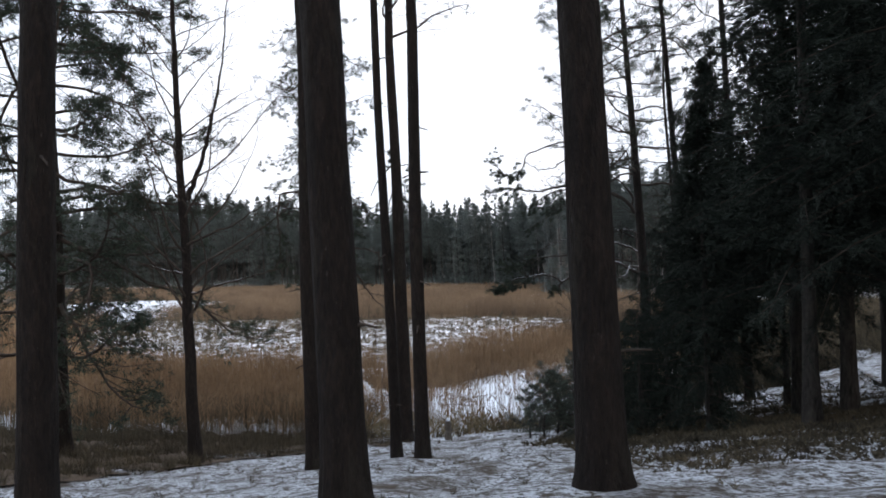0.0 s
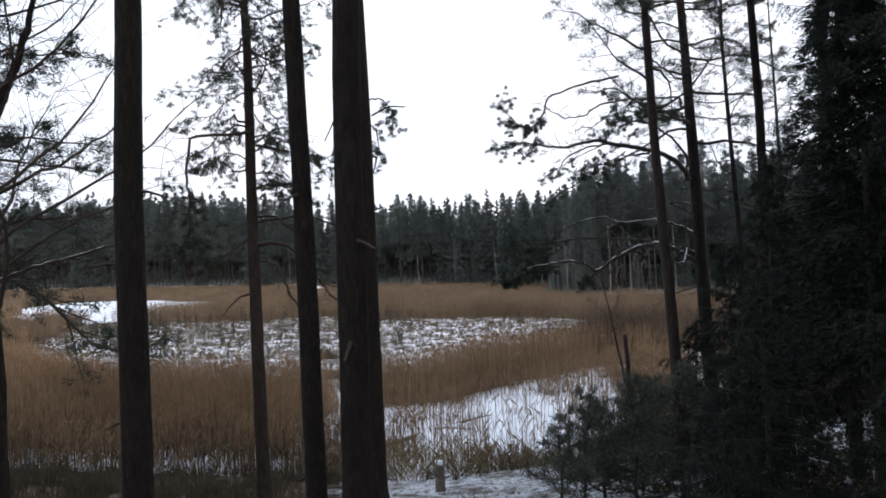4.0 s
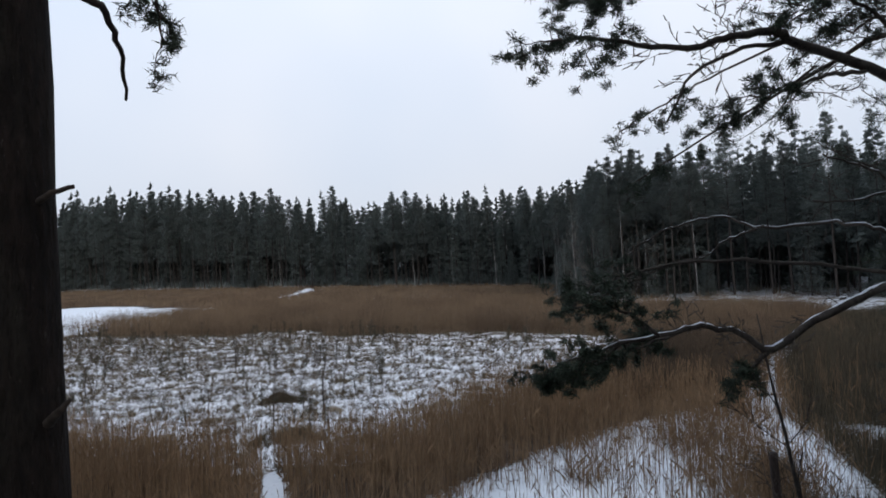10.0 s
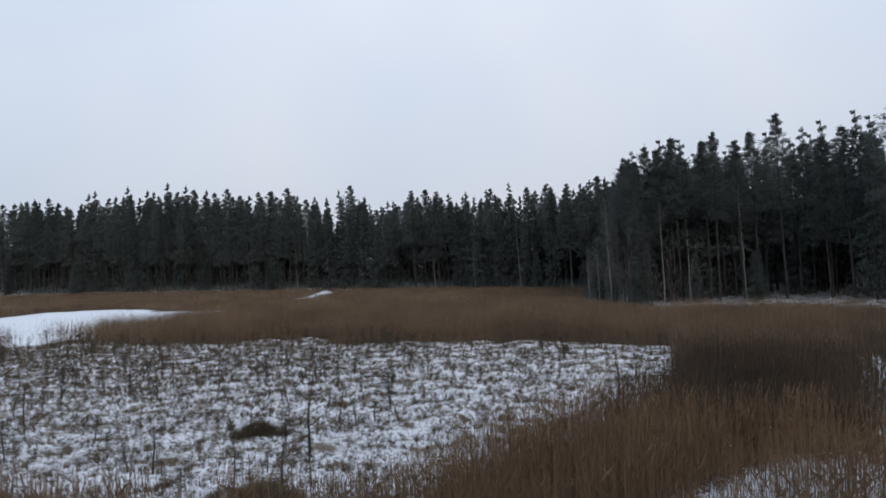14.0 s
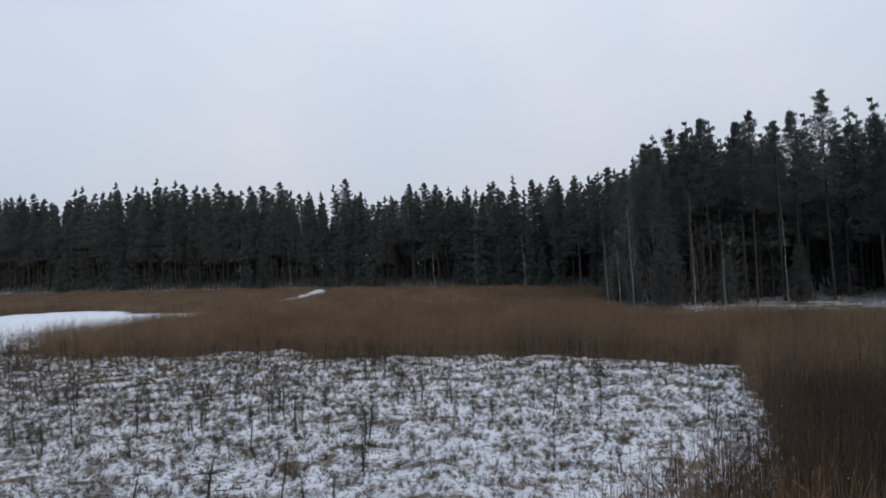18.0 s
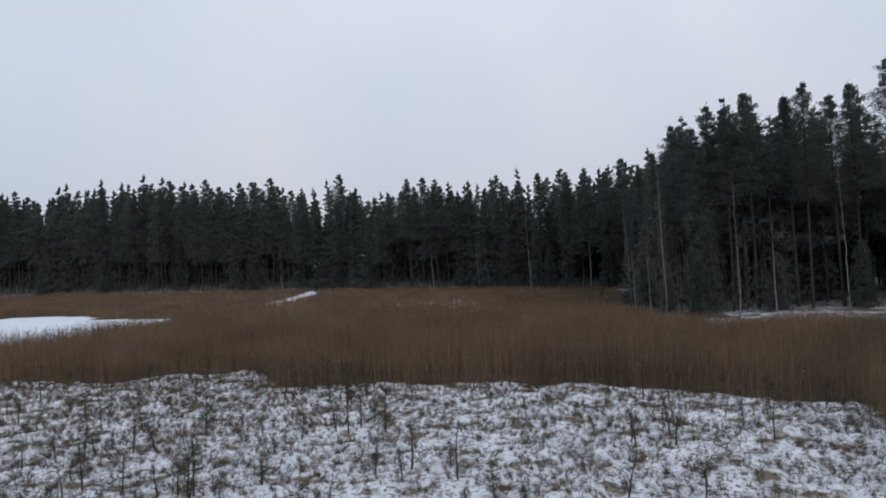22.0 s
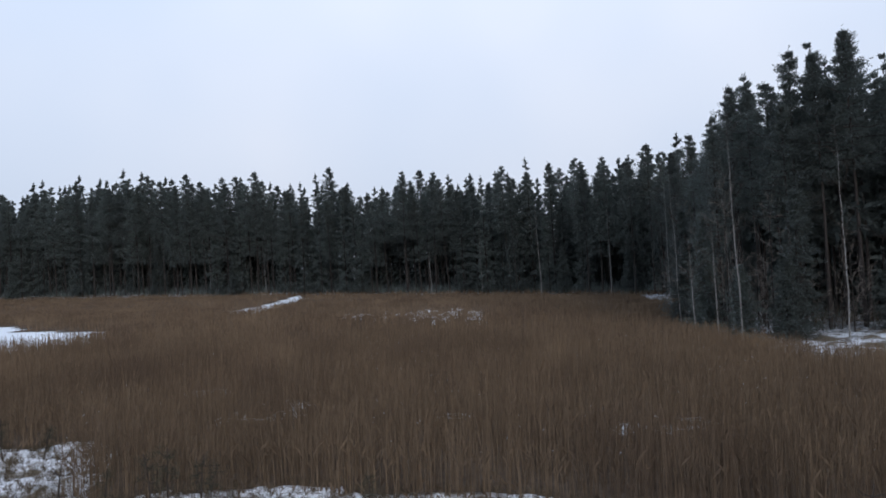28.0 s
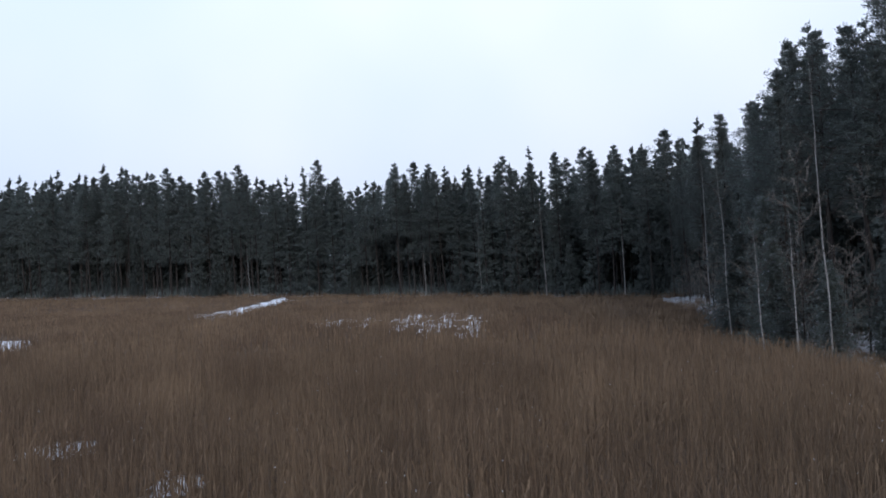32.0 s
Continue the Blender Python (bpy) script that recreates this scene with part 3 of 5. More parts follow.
# slender pine with crooked hanging limbs
sh = pine_shape(22, 15, 0.115, 0.50, 34, 1.75, k=16, needle=0.06, width=0.0040, density=0.85, twigs=11, puff=0.026, lean=-0.022, sides=20, rise=0.1, sag=0.26, bend=-0.03, wiggle=0.34)
t4 = set_tree("pine_tree", sh, Matrix.Translation(foot(-2.2, 16.06, 5.2, -0.022)), "slender reddish pine with crooked hanging limbs", "pine tree", M_bark_red, M_pine, "pines on the bank", split=True)
for n, (pts, r, tw, nd, sn) in enumerate([
        ([(-2.15, 16.0, 7.13), (-2.54, 15.8, 7.05), (-3.04, 15.6, 7.0), (-3.10, 15.6, 6.35), (-3.04, 15.6, 6.04), (-3.04, 15.6, 5.48), (-3.18, 15.6, 5.30)], 0.030, 0.45, 0.8, False),
        ([(-2.1, 16.0, 5.05), (-1.71, 15.7, 4.95), (-1.56, 15.6, 4.57), (-1.32, 15.6, 4.2), (-1.18, 15.6, 3.85)], 0.026, 0.25, 0, False),
        ([(-2.1, 16.0, 6.9), (-1.67, 15.7, 6.77), (-1.23, 15.6, 6.66), (-0.95, 15.6, 6.4)], 0.026, 0.5, 0.9, False),
        ([(-2.2, 16.0, 4.52), (-2.41, 15.9, 4.46), (-2.65, 15.8, 4.16)], 0.024, 0, 0, False),
        ([(-2.1, 16.0, 5.75), (-1.75, 15.7, 5.72), (-1.45, 15.6, 5.5), (-1.2, 15.5, 5.15)], 0.022, 0.3, 0.3, False),
        ([(-2.25, 16.0, 5.4), (-2.5, 15.7, 5.15), (-2.75, 15.5, 4.95)], 0.018, 0.25, 0.2, False),
        ([(-2.1, 16.0, 5.65), (-1.42, 15.6, 5.70), (-1.15, 15.6, 5.67), (-0.97, 15.6, 5.62), (-0.81, 15.6, 5.56), (-0.71, 15.6, 5.41), (-0.59, 15.6, 5.29), (-0.49, 15.6, 5.21)], 0.018, 0.14, 0, False),
        ([(-2.1, 16.0, 5.3), (-1.6, 15.7, 5.3), (-1.28, 15.6, 5.07), (-1.17, 15.6, 4.89), (-1.11, 15.6, 4.77), (-0.96, 15.6, 4.59), (-0.76, 15.6, 4.35), (-0.6, 15.6, 4.2)], 0.034, 0.12, 0, False),
        ([(-1.0, 15.6, 4.64), (-0.79, 15.6, 4.59), (-0.67, 15.6, 4.54)], 0.009, 0.1, 0, False)]):
    stick(t4, pts, r, 0.008, M_twig, "branch" if nd else "dead_branch", "", tw, nd, sn, n)

rng = np.random.default_rng(31)
for n in range(30):
    z = 6.1 + 0.135 * n + rng.uniform(-0.1, 0.1)
    a = (0.0 if n % 5 < 3 else 3.14) + rng.normal(0, 0.55) - (0.25 if n % 5 < 3 else -0.25)
    wood, leaf = Acc(), Acc()
    ln = rng.uniform(1.1, 1.7) * (0.8 if z < 6.6 else 1.0)
    start = np.array([-2.2 - 0.022 * (z - 5.2), 16.06, z]) - np.array(t4.location)
    grow_limb(wood, leaf, start, (math.cos(a), math.sin(a), rng.uniform(0.0, 0.35)), ln, rng.uniform(0.012, 0.022), 24, 0.046, 0.0048, 16, 0.15, -0.055, 0.26, 0.55, 0.55, 0.46, 5, 12, True, 0.014)
    limb = part("branch", wood.mesh("branch", M_twig), t4)
    part("foliage", leaf.mesh("foliage", M_pine), limb)
rng = np.random.default_rng(7)

# spreading pine at the side of the clearing
sh = pine_shape(23, 15, 0.14, 0.16, 74, 4.6, k=16, needle=0.070, width=0.0085, density=2.0, twigs=16, puff=0.032, lean=-0.03, sides=16, rise=0.02, sag=0.08, bend=0.0, wiggle=0.20)
set_tree("pine_tree", sh, Matrix.Translation(foot(-7.3, 14.0)), "spreading pine with long low limbs dusted with snow", "pine tree", M_bark, M_pine, "pines on the bank", M_twig, split=True)

# pines over the ice: the pale one, the dark one with the long snowy limb, two behind
sh = pine_shape(24, 17, 0.10, 0.36, 46, 2.0, k=18, needle=0.065, width=0.0042, density=1.05, twigs=11, puff=0.03, lean=-0.045, sides=18, rise=0.25, sag=0.08, wiggle=0.28)
v1 = set_tree("pine_tree", sh, Matrix.Translation(foot(4.55, 16.49, 6.2, -0.045)), "slim pale-barked pine on the bank", "pine tree", M_bark_red, M_pine, "pines on the bank", split=True)
sh = pine_shape(25, 18, 0.165, 0.38, 46, 2.9, k=17, needle=0.062, width=0.0040, density=0.95, twigs=12, puff=0.028, lean=-0.045, sides=20, rise=0.2, wiggle=0.28)
v2 = set_tree("pine_tree", sh, Matrix.Translation(foot(6.65, 20.75, 6.4, -0.045)), "dark pine with long crooked limbs reaching over the ice", "pine tree", M_bark, M_pine, "pines on the bank", split=True)
for n, (pts, r, tw, nd, sn, lf) in enumerate([
        ([(6.6, 20.7, 4.75), (6.1, 20.3, 5.0), (5.45, 19.5, 5.2), (4.8, 18.95, 5.14), (4.3, 19.0, 4.88), (3.95, 19.05, 4.64), (3.70, 19.1, 4.82), (3.42, 19.1, 4.88), (3.1, 18.9, 4.84), (2.62, 18.8, 4.78), (2.3, 18.9, 4.66), (2.05, 19.1, 4.5)], 0.048, 0.24, 0.75, True, 0.70),
        ([(3.95, 19.05, 4.64), (3.86, 19.1, 4.54), (3.78, 19.1, 4.46), (3.66, 19.1, 4.40)], 0.018, 0.20, 0.6, False, 0.2),
        ([(2.96, 18.75, 4.84), (2.8, 18.65, 4.97), (2.6, 18.6, 5.08), (2.3, 18.6, 5.15)], 0.018, 0.23, 0.85, False, 0.3),
        ([(2.7, 18.8, 4.80), (2.5, 18.9, 4.60), (2.3, 19.0, 4.45), (2.1, 19.2, 4.42)], 0.014, 0.20, 0.85, False, 0.2),
        ([(3.4, 19.1, 4.87), (3.1, 19.3, 4.74), (2.8, 19.5, 4.58), (2.45, 19.6, 4.5)], 0.014, 0.20, 0.85, False, 0.3),
        ([(6.45, 20.6, 6.65), (6.23, 20.4, 6.93), (5.68, 20.04, 7.20), (4.92, 19.59, 7.28), (4.32, 19.20, 7.29), (4.12, 19.07, 7.35), (3.75, 19.00, 7.30), (3.51, 19.00, 7.21), (3.04, 19.00, 7.21), (2.66, 19.00, 7.33), (2.36, 19.00, 7.32), (2.12, 19.00, 7.30)], 0.062, 0.36, 1.0, False, 0.72),
        ([(4.32, 19.20, 7.29), (3.75, 19.00, 7.17), (3.37, 19.00, 6.98), (3.18, 19.00, 6.59)], 0.022, 0.3, 0.4, False, 0.7),
        ([(5.34, 19.84, 7.17), (4.80, 19.51, 7.07), (4.24, 19.16, 6.86), (3.87, 19.00, 6.78)], 0.024, 0.42, 1.3, False, 0.45),
        ([(6.3, 20.5, 8.3), (6.22, 20.34, 8.49), (4.88, 19.56, 8.30), (4.07, 19.04, 8.05), (3.78, 19.00, 7.84), (3.37, 19.00, 7.81), (3.13, 19.00, 7.94)], 0.030, 0.25, 0, False, 0.5),
        ([(4.57, 19.37, 8.17), (4.34, 19.22, 7.87), (3.97, 19.00, 7.60), (3.73, 19.00, 7.61)], 0.016, 0.15, 0, False, 0.6),
        ([(4.63, 19.41, 8.75), (3.67, 19.00, 8.48), (3.05, 19.00, 8.25), (2.96, 19.00, 7.84), (2.70, 19.00, 7.61), (2.46, 19.00, 7.68), (2.2, 19.00, 8.0)], 0.026, 0.38, 1.1, False, 0.4),
        ([(6.4, 20.6, 6.9), (6.38, 20.42, 7.13), (5.93, 20.17, 7.57), (5.38, 19.86, 7.82), (4.85, 19.55, 7.81), (4.43, 19.28, 7.52)], 0.036, 0.55, 1.3, False, 0.5),
        ([(6.35, 20.5, 7.9), (6.31, 20.39, 8.08), (5.66, 20.03, 7.94), (5.12, 19.71, 8.05), (4.66, 19.42, 8.03)], 0.030, 0.55, 1.3, False, 0.4),
        ([(6.55, 20.7, 5.45), (6.37, 21.0, 5.6), (6.01, 21.0, 5.73), (5.79, 21.4, 5.8), (5.08, 21.7, 5.76), (4.84, 22.0, 5.95), (4.54, 22.1, 5.92), (4.12, 22.1, 5.83), (3.7, 22.1, 5.59), (3.36, 22.1, 5.34)], 0.028, 0.22, 0.1, True, 0.9),
        ([(6.5, 20.8, 5.15), (5.6, 21.0, 5.3), (4.6, 21.0, 5.4), (3.8, 20.9, 5.38), (3.2, 20.7, 5.28), (2.8, 20.6, 5.16), (2.45, 20.6, 5.04)], 0.026, 0.28, 0.55, False, 0.45),
        ([(3.8, 20.9, 5.38), (3.3, 20.8, 5.2), (2.9, 20.8, 5.02), (2.6, 20.9, 4.92)], 0.014, 0.24, 0.5, False, 0.2),
        ([(4.4, 19.4, 7.35), (3.9, 20.0, 7.2), (3.5, 20.3, 7.0), (3.16, 20.5, 6.8)], 0.012, 0.20, 0.6, False, 0.35),
        ([(4.8, 19.7, 7.2), (4.1, 20.1, 6.75), (3.5, 20.2, 6.4), (3.12, 20.2, 6.18)], 0.012, 0.20, 0.6, False, 0.35),
        ([(5.08, 21.7, 5.76), (4.82, 22.1, 5.64), (4.61, 22.1, 5.44), (4.23, 22.1, 5.39)], 0.016, 0.15, 0, True, 0.9),
        ([(6.5, 20.6, 5.8), (6.34, 20.3, 5.89), (5.88, 20.2, 6.1), (5.41, 20.2, 6.34), (5.1, 20.2, 6.43)], 0.022, 0.25, 0, True, 0.8),
        ([(6.5, 20.6, 6.0), (6.35, 20.3, 6.05), (6.0, 20.2, 6.14), (5.48, 20.2, 5.96), (5.0, 20.2, 5.97)], 0.020, 0.25, 0, True, 0.8),
        ([(6.5, 20.6, 4.2), (5.9, 20.2, 4.1), (5.5, 20.1, 3.85)], 0.020, 0.25, 0, False, 0.5),
        ([(6.5, 20.6, 5.0), (6.0, 19.6, 5.05), (5.7, 18.9, 4.8), (5.2, 18.4, 4.75)], 0.026, 0.4, 0.7, True, 0.5)]):
    stick(v2, pts, r, 0.008, M_limb_snow, "branch", "", tw, nd, sn, n + 20, lf)
for n, (x, y, h, r, cf) in enumerate([(6.75, 17.6, 19, 0.10, 0.6), (8.3, 22.4, 15, 0.085, 0.3), (8.9, 19.0, 20, 0.13, 0.6), (11.5, 26.5, 14, 0.09, 0.3)]):
    sh = pine_shape(26 + n, h, r, cf - 0.12, 40, 2.2, k=14, needle=0.075, width=0.005, density=1.0, twigs=9, puff=0.03, lean=-0.035, sides=14, wiggle=0.25)
    set_tree("pine_tree", sh, Matrix.Translation(foot(x, y)), "pine standing among the spruces of the bank", "pine tree", M_bark, M_pine, "pines on the bank")


# ---- conifers of the woods ----
def core_tufts(leaf, h, low, reach, count, k, length, width, lean):
    """Inner boughs close to the trunk, which close the crown."""
    u = rng.random(count) ** 1.3
    z = h * (low + (0.90 - low) * u)
    a = rng.uniform(0, 6.283, count)
    r = reach * 0.55 * (1 - u) ** 0.8 * rng.random(count) ** 0.5
    p = np.stack([lean * z + r * np.cos(a), r * np.sin(a), z], -1)
    tufts(leaf, p, np.stack([np.cos(a), np.sin(a), np.full(count, -0.2)], -1), k, length, width, 0.8)


def conifer(seed, h, r0, reach, crown_from, limbs, clumps, per, k, needle, width, rise=0.06, spruce=False, lean=-0.03, core=(0, 0.5, 0.1)):
    """A distant conifer: bare trunk below, limbs with clumps of needles that narrow to a pointed top."""
    global rng
    keep, rng = rng, np.random.default_rng(seed + 1200)
    g = rng
    zz = np.linspace(0, h, 8)
    bow = g.normal(0, 0.10)
    axis = np.stack([lean * zz + bow * np.sin(zz / h * 3.1), 0.1 * np.sin(zz / h * 2.5 + seed), zz], -1)
    trunk, wood, leaf = Acc(), Acc(), Acc()
    tube(trunk, axis, r0 * (1 - 0.9 * zz / h), 6)
    u = (np.arange(limbs) + g.random(limbs)) / limbs
    z = h * (crown_from + (0.985 - crown_from) * u)
    a = np.arange(limbs) * 2.4 + g.uniform(-0.6, 0.6, limbs)
    prof = (1 - u) ** 0.85 * 0.94 + 0.06 if spruce else (0.04 + 1.0 * (1 - u) ** 0.92) * (0.42 + 0.58 * np.minimum(1, u / 0.30))
    ln = reach * prof * (g.uniform(0.6, 1.15, limbs) if spruce else g.uniform(0.42, 1.2, limbs) * (1 + 0.25 * np.sin(a + seed)))
    up = -0.30 + 0.75 * u + g.normal(0, 0.06, limbs) if spruce else rise + 0.55 * u ** 1.5 + g.normal(0, 0.12, limbs)
    way = np.stack([np.cos(a), np.sin(a), up], -1)
    root = np.stack([np.interp(z, zz, axis[:, 0]), np.interp(z, zz, axis[:, 1]), z], -1)
    for i in range(limbs):
        tube(wood, [root[i], root[i] + way[i] * ln[i] * 0.55, root[i] + way[i] * ln[i]], [0.03, 0.02, 0.008], 3, 0, False)
    s = g.uniform(0.12, 1.0, (limbs, clumps)) ** (0.85 if spruce else 0.65)
    side = np.stack([-np.sin(a), np.cos(a), 0 * a], -1)
    c = root[:, None] + way[:, None] * (ln[:, None] * s)[..., None] + side[:, None] * (ln[:, None] * g.normal(0, 0.22, s.shape) * s)[..., None]
    size = (0.11 + 0.115 * ln)[:, None, None, None]
    p = c[:, :, None] + g.uniform(-1.45, 1.45, (limbs, clumps, per, 3)) * size * [1, 1, 0.5 if spruce else 0.7]
    w = np.broadcast_to(way[:, None, None] * 0.8 + np.array([0, 0, -0.15 if spruce else 0.30]), p.shape)
    tufts(leaf, p.reshape(-1, 3), w.reshape(-1, 3), k, needle, width, 0.9)
    tip = axis[-1] - np.stack([0 * np.arange(14), 0 * np.arange(14), np.linspace(0, 0.07 * h, 14)], -1) + g.normal(0, 0.05, (14, 3))
    tufts(leaf, tip, np.tile([[0, 0, 0.9]], (14, 1)), k, needle, width, 0.8)
    core_tufts(leaf, h, crown_from, reach, core[0], 5, core[1], core[2], lean)
    rng = keep
    return trunk, [(wood, leaf)], None


# ---- spruces on the bank ----
def spruce_shape(seed, h, reach, r, low=0.06):
    """A spruce: boughs that sag outwards in whorls, curtains of twigs hanging from them."""
    global rng
    keep, rng = rng, np.random.default_rng(seed + 100)
    g = rng
    zz = np.linspace(0, h, 14)
    axis = np.stack([-0.012 * zz, 0 * zz, zz], -1)
    trunk, parts = Acc(), []
    tube(trunk, axis, r * (1 - 0.93 * zz / h) * (1 + 0.3 * np.exp(-zz / 0.2)), 10, 0.02)
    n = int(7 * h) + 6
    t = np.linspace(0, 1, 7)
    for i in range(n):
        u = (i + g.random()) / n
        z = h * (low + (0.985 - low) * u)
        ln = reach * ((1 - u) ** 0.8 * 0.94 + 0.06) * g.uniform(0.65, 1.12)
        a = i * 2.4 + g.uniform(-0.5, 0.5)
        out, side = np.array([math.cos(a), math.sin(a), 0]), np.array([-math.sin(a), math.cos(a), 0])
        fall = 0.15 * t - (0.75 - 0.45 * u) * t ** 2 + 0.22 * t ** 3 + 0.55 * u ** 2 * t
        line = np.array([-0.012 * z, 0, z]) + out * (ln * t)[:, None] + side * (0.10 * ln * g.normal() * t ** 2)[:, None] + np.array([0, 0, 1]) * (ln * fall)[:, None]
        wood, leaf = Acc(), Acc()
        tube(wood, line, np.linspace(max(0.008, 0.14 * r), 0.004, 7), 3, 0, False)
        m = int(12 + 20 * ln)
        x = g.uniform(0.10, 1.0, m) * 6
        j = np.minimum(x.astype(int), 5)
        p = line[j] + (line[j + 1] - line[j]) * (x - j)[:, None]
        way = side * (g.choice([-1, 1], m) * g.uniform(0.25, 0.9, m))[:, None] + out * g.uniform(0.1, 0.8, m)[:, None] + np.array([0, 0, 1]) * g.uniform(-1.0, 0.05, m)[:, None]
        tl = g.uniform(0.14, 0.42, m) * (0.45 + 0.55 * min(1, ln / 1.6))
        v = np.linspace(0.15, 1.0, 6)
        pos = p[:, None] + way[:, None] * (tl[:, None] * v)[..., None] - np.array([0, 0, 0.25]) * (tl[:, None] * v ** 2)[..., None]
        tufts(leaf, pos.reshape(-1, 3), np.repeat(way, 6, 0), 6, 0.055, 0.0045, 0.75, 0.15, 0.006)
        parts.append((wood, leaf))
    rng = keep
    return trunk, parts, None


SPRUCES = [(5.5, 12.4, 6.5, 1.7), (6.5, 14.6, 8.5, 2.0), (7.4, 11.4, 13, 2.6), (6.0, 9.9, 12, 2.3), (6.8, 8.2, 14, 2.6), (9.4, 12.8, 14, 2.6), (8.6, 16.0, 8.0, 2.1), (5.7, 16.6, 3.8, 1.3), (4.6, 13.6, 2.6, 0.95), (9.2, 9.2, 15, 2.7), (12.5, 14.5, 13, 2.6), (5.4, 14.6, 4.6, 1.3), (3.5, 11.5, 1.3, 0.9), (4.1, 11.9, 2.2, 1.2), (4.9, 10.9, 2.4, 1.2), (7.2, 12.6, 14, 2.6), (4.9, 16.2, 2.6, 1.2), (6.6, 17.8, 3.6, 1.5), (7.8, 19.4, 4.4, 1.7), (8.3, 10.1, 15, 2.8), (10.6, 10.6, 16, 3.0), (12.2, 8.2, 16, 3.0), (11.2, 16.4, 13, 2.8), (14.2, 11.6, 15, 3.0), (8.0, 6.6, 14, 2.5)]
for i, (x, y, h, w) in enumerate(SPRUCES):
    sh = spruce_shape(60 + i, h, w, 0.02 + 0.008 * h, low=0.05 if h < 5 else 0.12 if h < 10 else 0.17)
    core_tufts(sh[1][-1][1], h, 0.10 if h < 5 else 0.22, w * (0.95 if h < 8 else 1.15), int((60 if h < 5 else 250) * h), 9, 0.16 if h > 5 else 0.11, 0.010 if h > 5 else 0.007, -0.012)
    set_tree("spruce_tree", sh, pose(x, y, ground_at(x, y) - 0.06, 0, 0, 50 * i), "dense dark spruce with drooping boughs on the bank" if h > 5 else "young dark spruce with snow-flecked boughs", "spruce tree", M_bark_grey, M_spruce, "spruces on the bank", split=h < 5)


# ---- bare trees ----
def bare_tree(name, x, y, h, r, label, bark, seed, limbs=9, spread=0.9, start=0.35, lean=LEAN, base=None, category="tree", group="", twig_mat=None, turn=0.0, coarse=False):
    global rng
    keep, rng = rng, np.random.default_rng(seed + 300)
    z0 = ground_at(x, y) if base is None else base
    top = new(name)
    top.matrix_basis = pose(x, y, z0 - 0.05, 0, 0, turn)
    zz = np.linspace(0, h, 18)
    axis = np.stack([lean * zz + np.cumsum(rng.normal(0, 0.010 * h / 18 * 3, 18)), np.cumsum(rng.normal(0, 0.010 * h / 18 * 3, 18)), zz], -1)
    rad = r * (1 - 0.9 * zz / h) * (1 + 0.3 * np.exp(-zz / 0.2))
    acc = Acc()
    tube(acc, axis, rad, 10, 0.02)
    part("trunk", acc.mesh("trunk", bark, True), top)
    fine = Acc()
    for i in range(limbs):
        u = start + (0.95 - start) * (i + rng.random()) / limbs
        z = u * h
        p = np.array([np.interp(z, zz, axis[:, 0]), np.interp(z, zz, axis[:, 1]), z])
        a = i * 2.4 + rng.uniform(-0.6, 0.6)
        wood = Acc()
        ln = h * 0.26 * (1.25 - u) * rng.uniform(0.7, 1.2)
        line = limb_line(p, (spread * math.cos(a), spread * math.sin(a), rng.uniform(0.5, 1.1)), ln, 8, 0.13, 0.02)
        rr = max(0.3 * np.interp(z, zz, rad), 0.006)
        tube(wood, line, np.linspace(rr, 0.004, len(line)), 5)
        for s in range(2, len(line)):
            for _ in range(2):
                tw = limb_line(line[s], unit(line[s] - line[s - 1]) + rng.normal(0, 0.6, 3), ln * rng.uniform(0.15, 0.4), 4, 0.2, 0.02)
                tube(fine if coarse else wood, tw, np.linspace(max(0.2 * rr, 0.008 if coarse else 0.0035), 0.005 if coarse else 0.0025, len(tw)), 3, 0, False)
                if coarse:
                    continue
                for q in tw[1::2]:
                    t2 = limb_line(q, unit(tw[-1] - tw[0]) + rng.normal(0, 0.7, 3), ln * rng.uniform(0.06, 0.18), 3, 0.2)
                    tube(wood, t2, np.linspace(0.003, 0.002, len(t2)), 3, 0, False)
        part("branch", wood.mesh("branch", twig_mat or M_twig), top)
    if coarse:
        tagged(part("limbwork", fine.mesh("limbwork", twig_mat or M_twig), top), kind="stuff")
    rng = keep
    return tagged(top, label, category, group)


bx, by, bz = foot(-3.88, 12.3, 5.2, -0.022)
bare = bare_tree("bare_tree", bx, by, 11.5, 0.115, "slender leafless tree with rough dark bark on the bank", M_bark, 3, 46, 1.1, 0.22, -0.022)
for n, (pts, r) in enumerate([([(-3.87, 12.3, 6.55), (-3.77, 12.35, 6.85), (-3.57, 12.4, 7.5), (-3.43, 12.4, 8.0), (-3.2, 12.45, 9.2), (-3.1, 12.5, 10.6)], 0.055),
                              ([(-3.87, 12.3, 5.75), (-3.5, 12.2, 5.9), (-2.9, 12.1, 6.1), (-2.3, 12.1, 6.5)], 0.026), ([(-3.85, 12.3, 4.85), (-3.3, 12.2, 5.0), (-2.8, 12.1, 5.1), (-2.2, 12.1, 5.25)], 0.024),
                              ([(-3.87, 12.3, 5.2), (-4.3, 12.2, 5.3), (-4.7, 12.1, 5.45)], 0.022)]):
    stick(bare, pts, r, 0.008, M_bark if n == 0 else M_twig, "forked_stem" if n == 0 else "branch", "", 0.5, 0, n > 1, n + 70)
bare_tree("dead_sapling", 4.95, 19.55, 4.4, 0.045, "thin leafless sapling leaning at the edge of the ice", M_bark_grey, 4, 9, 0.8, 0.45, -0.20, category="sapling")


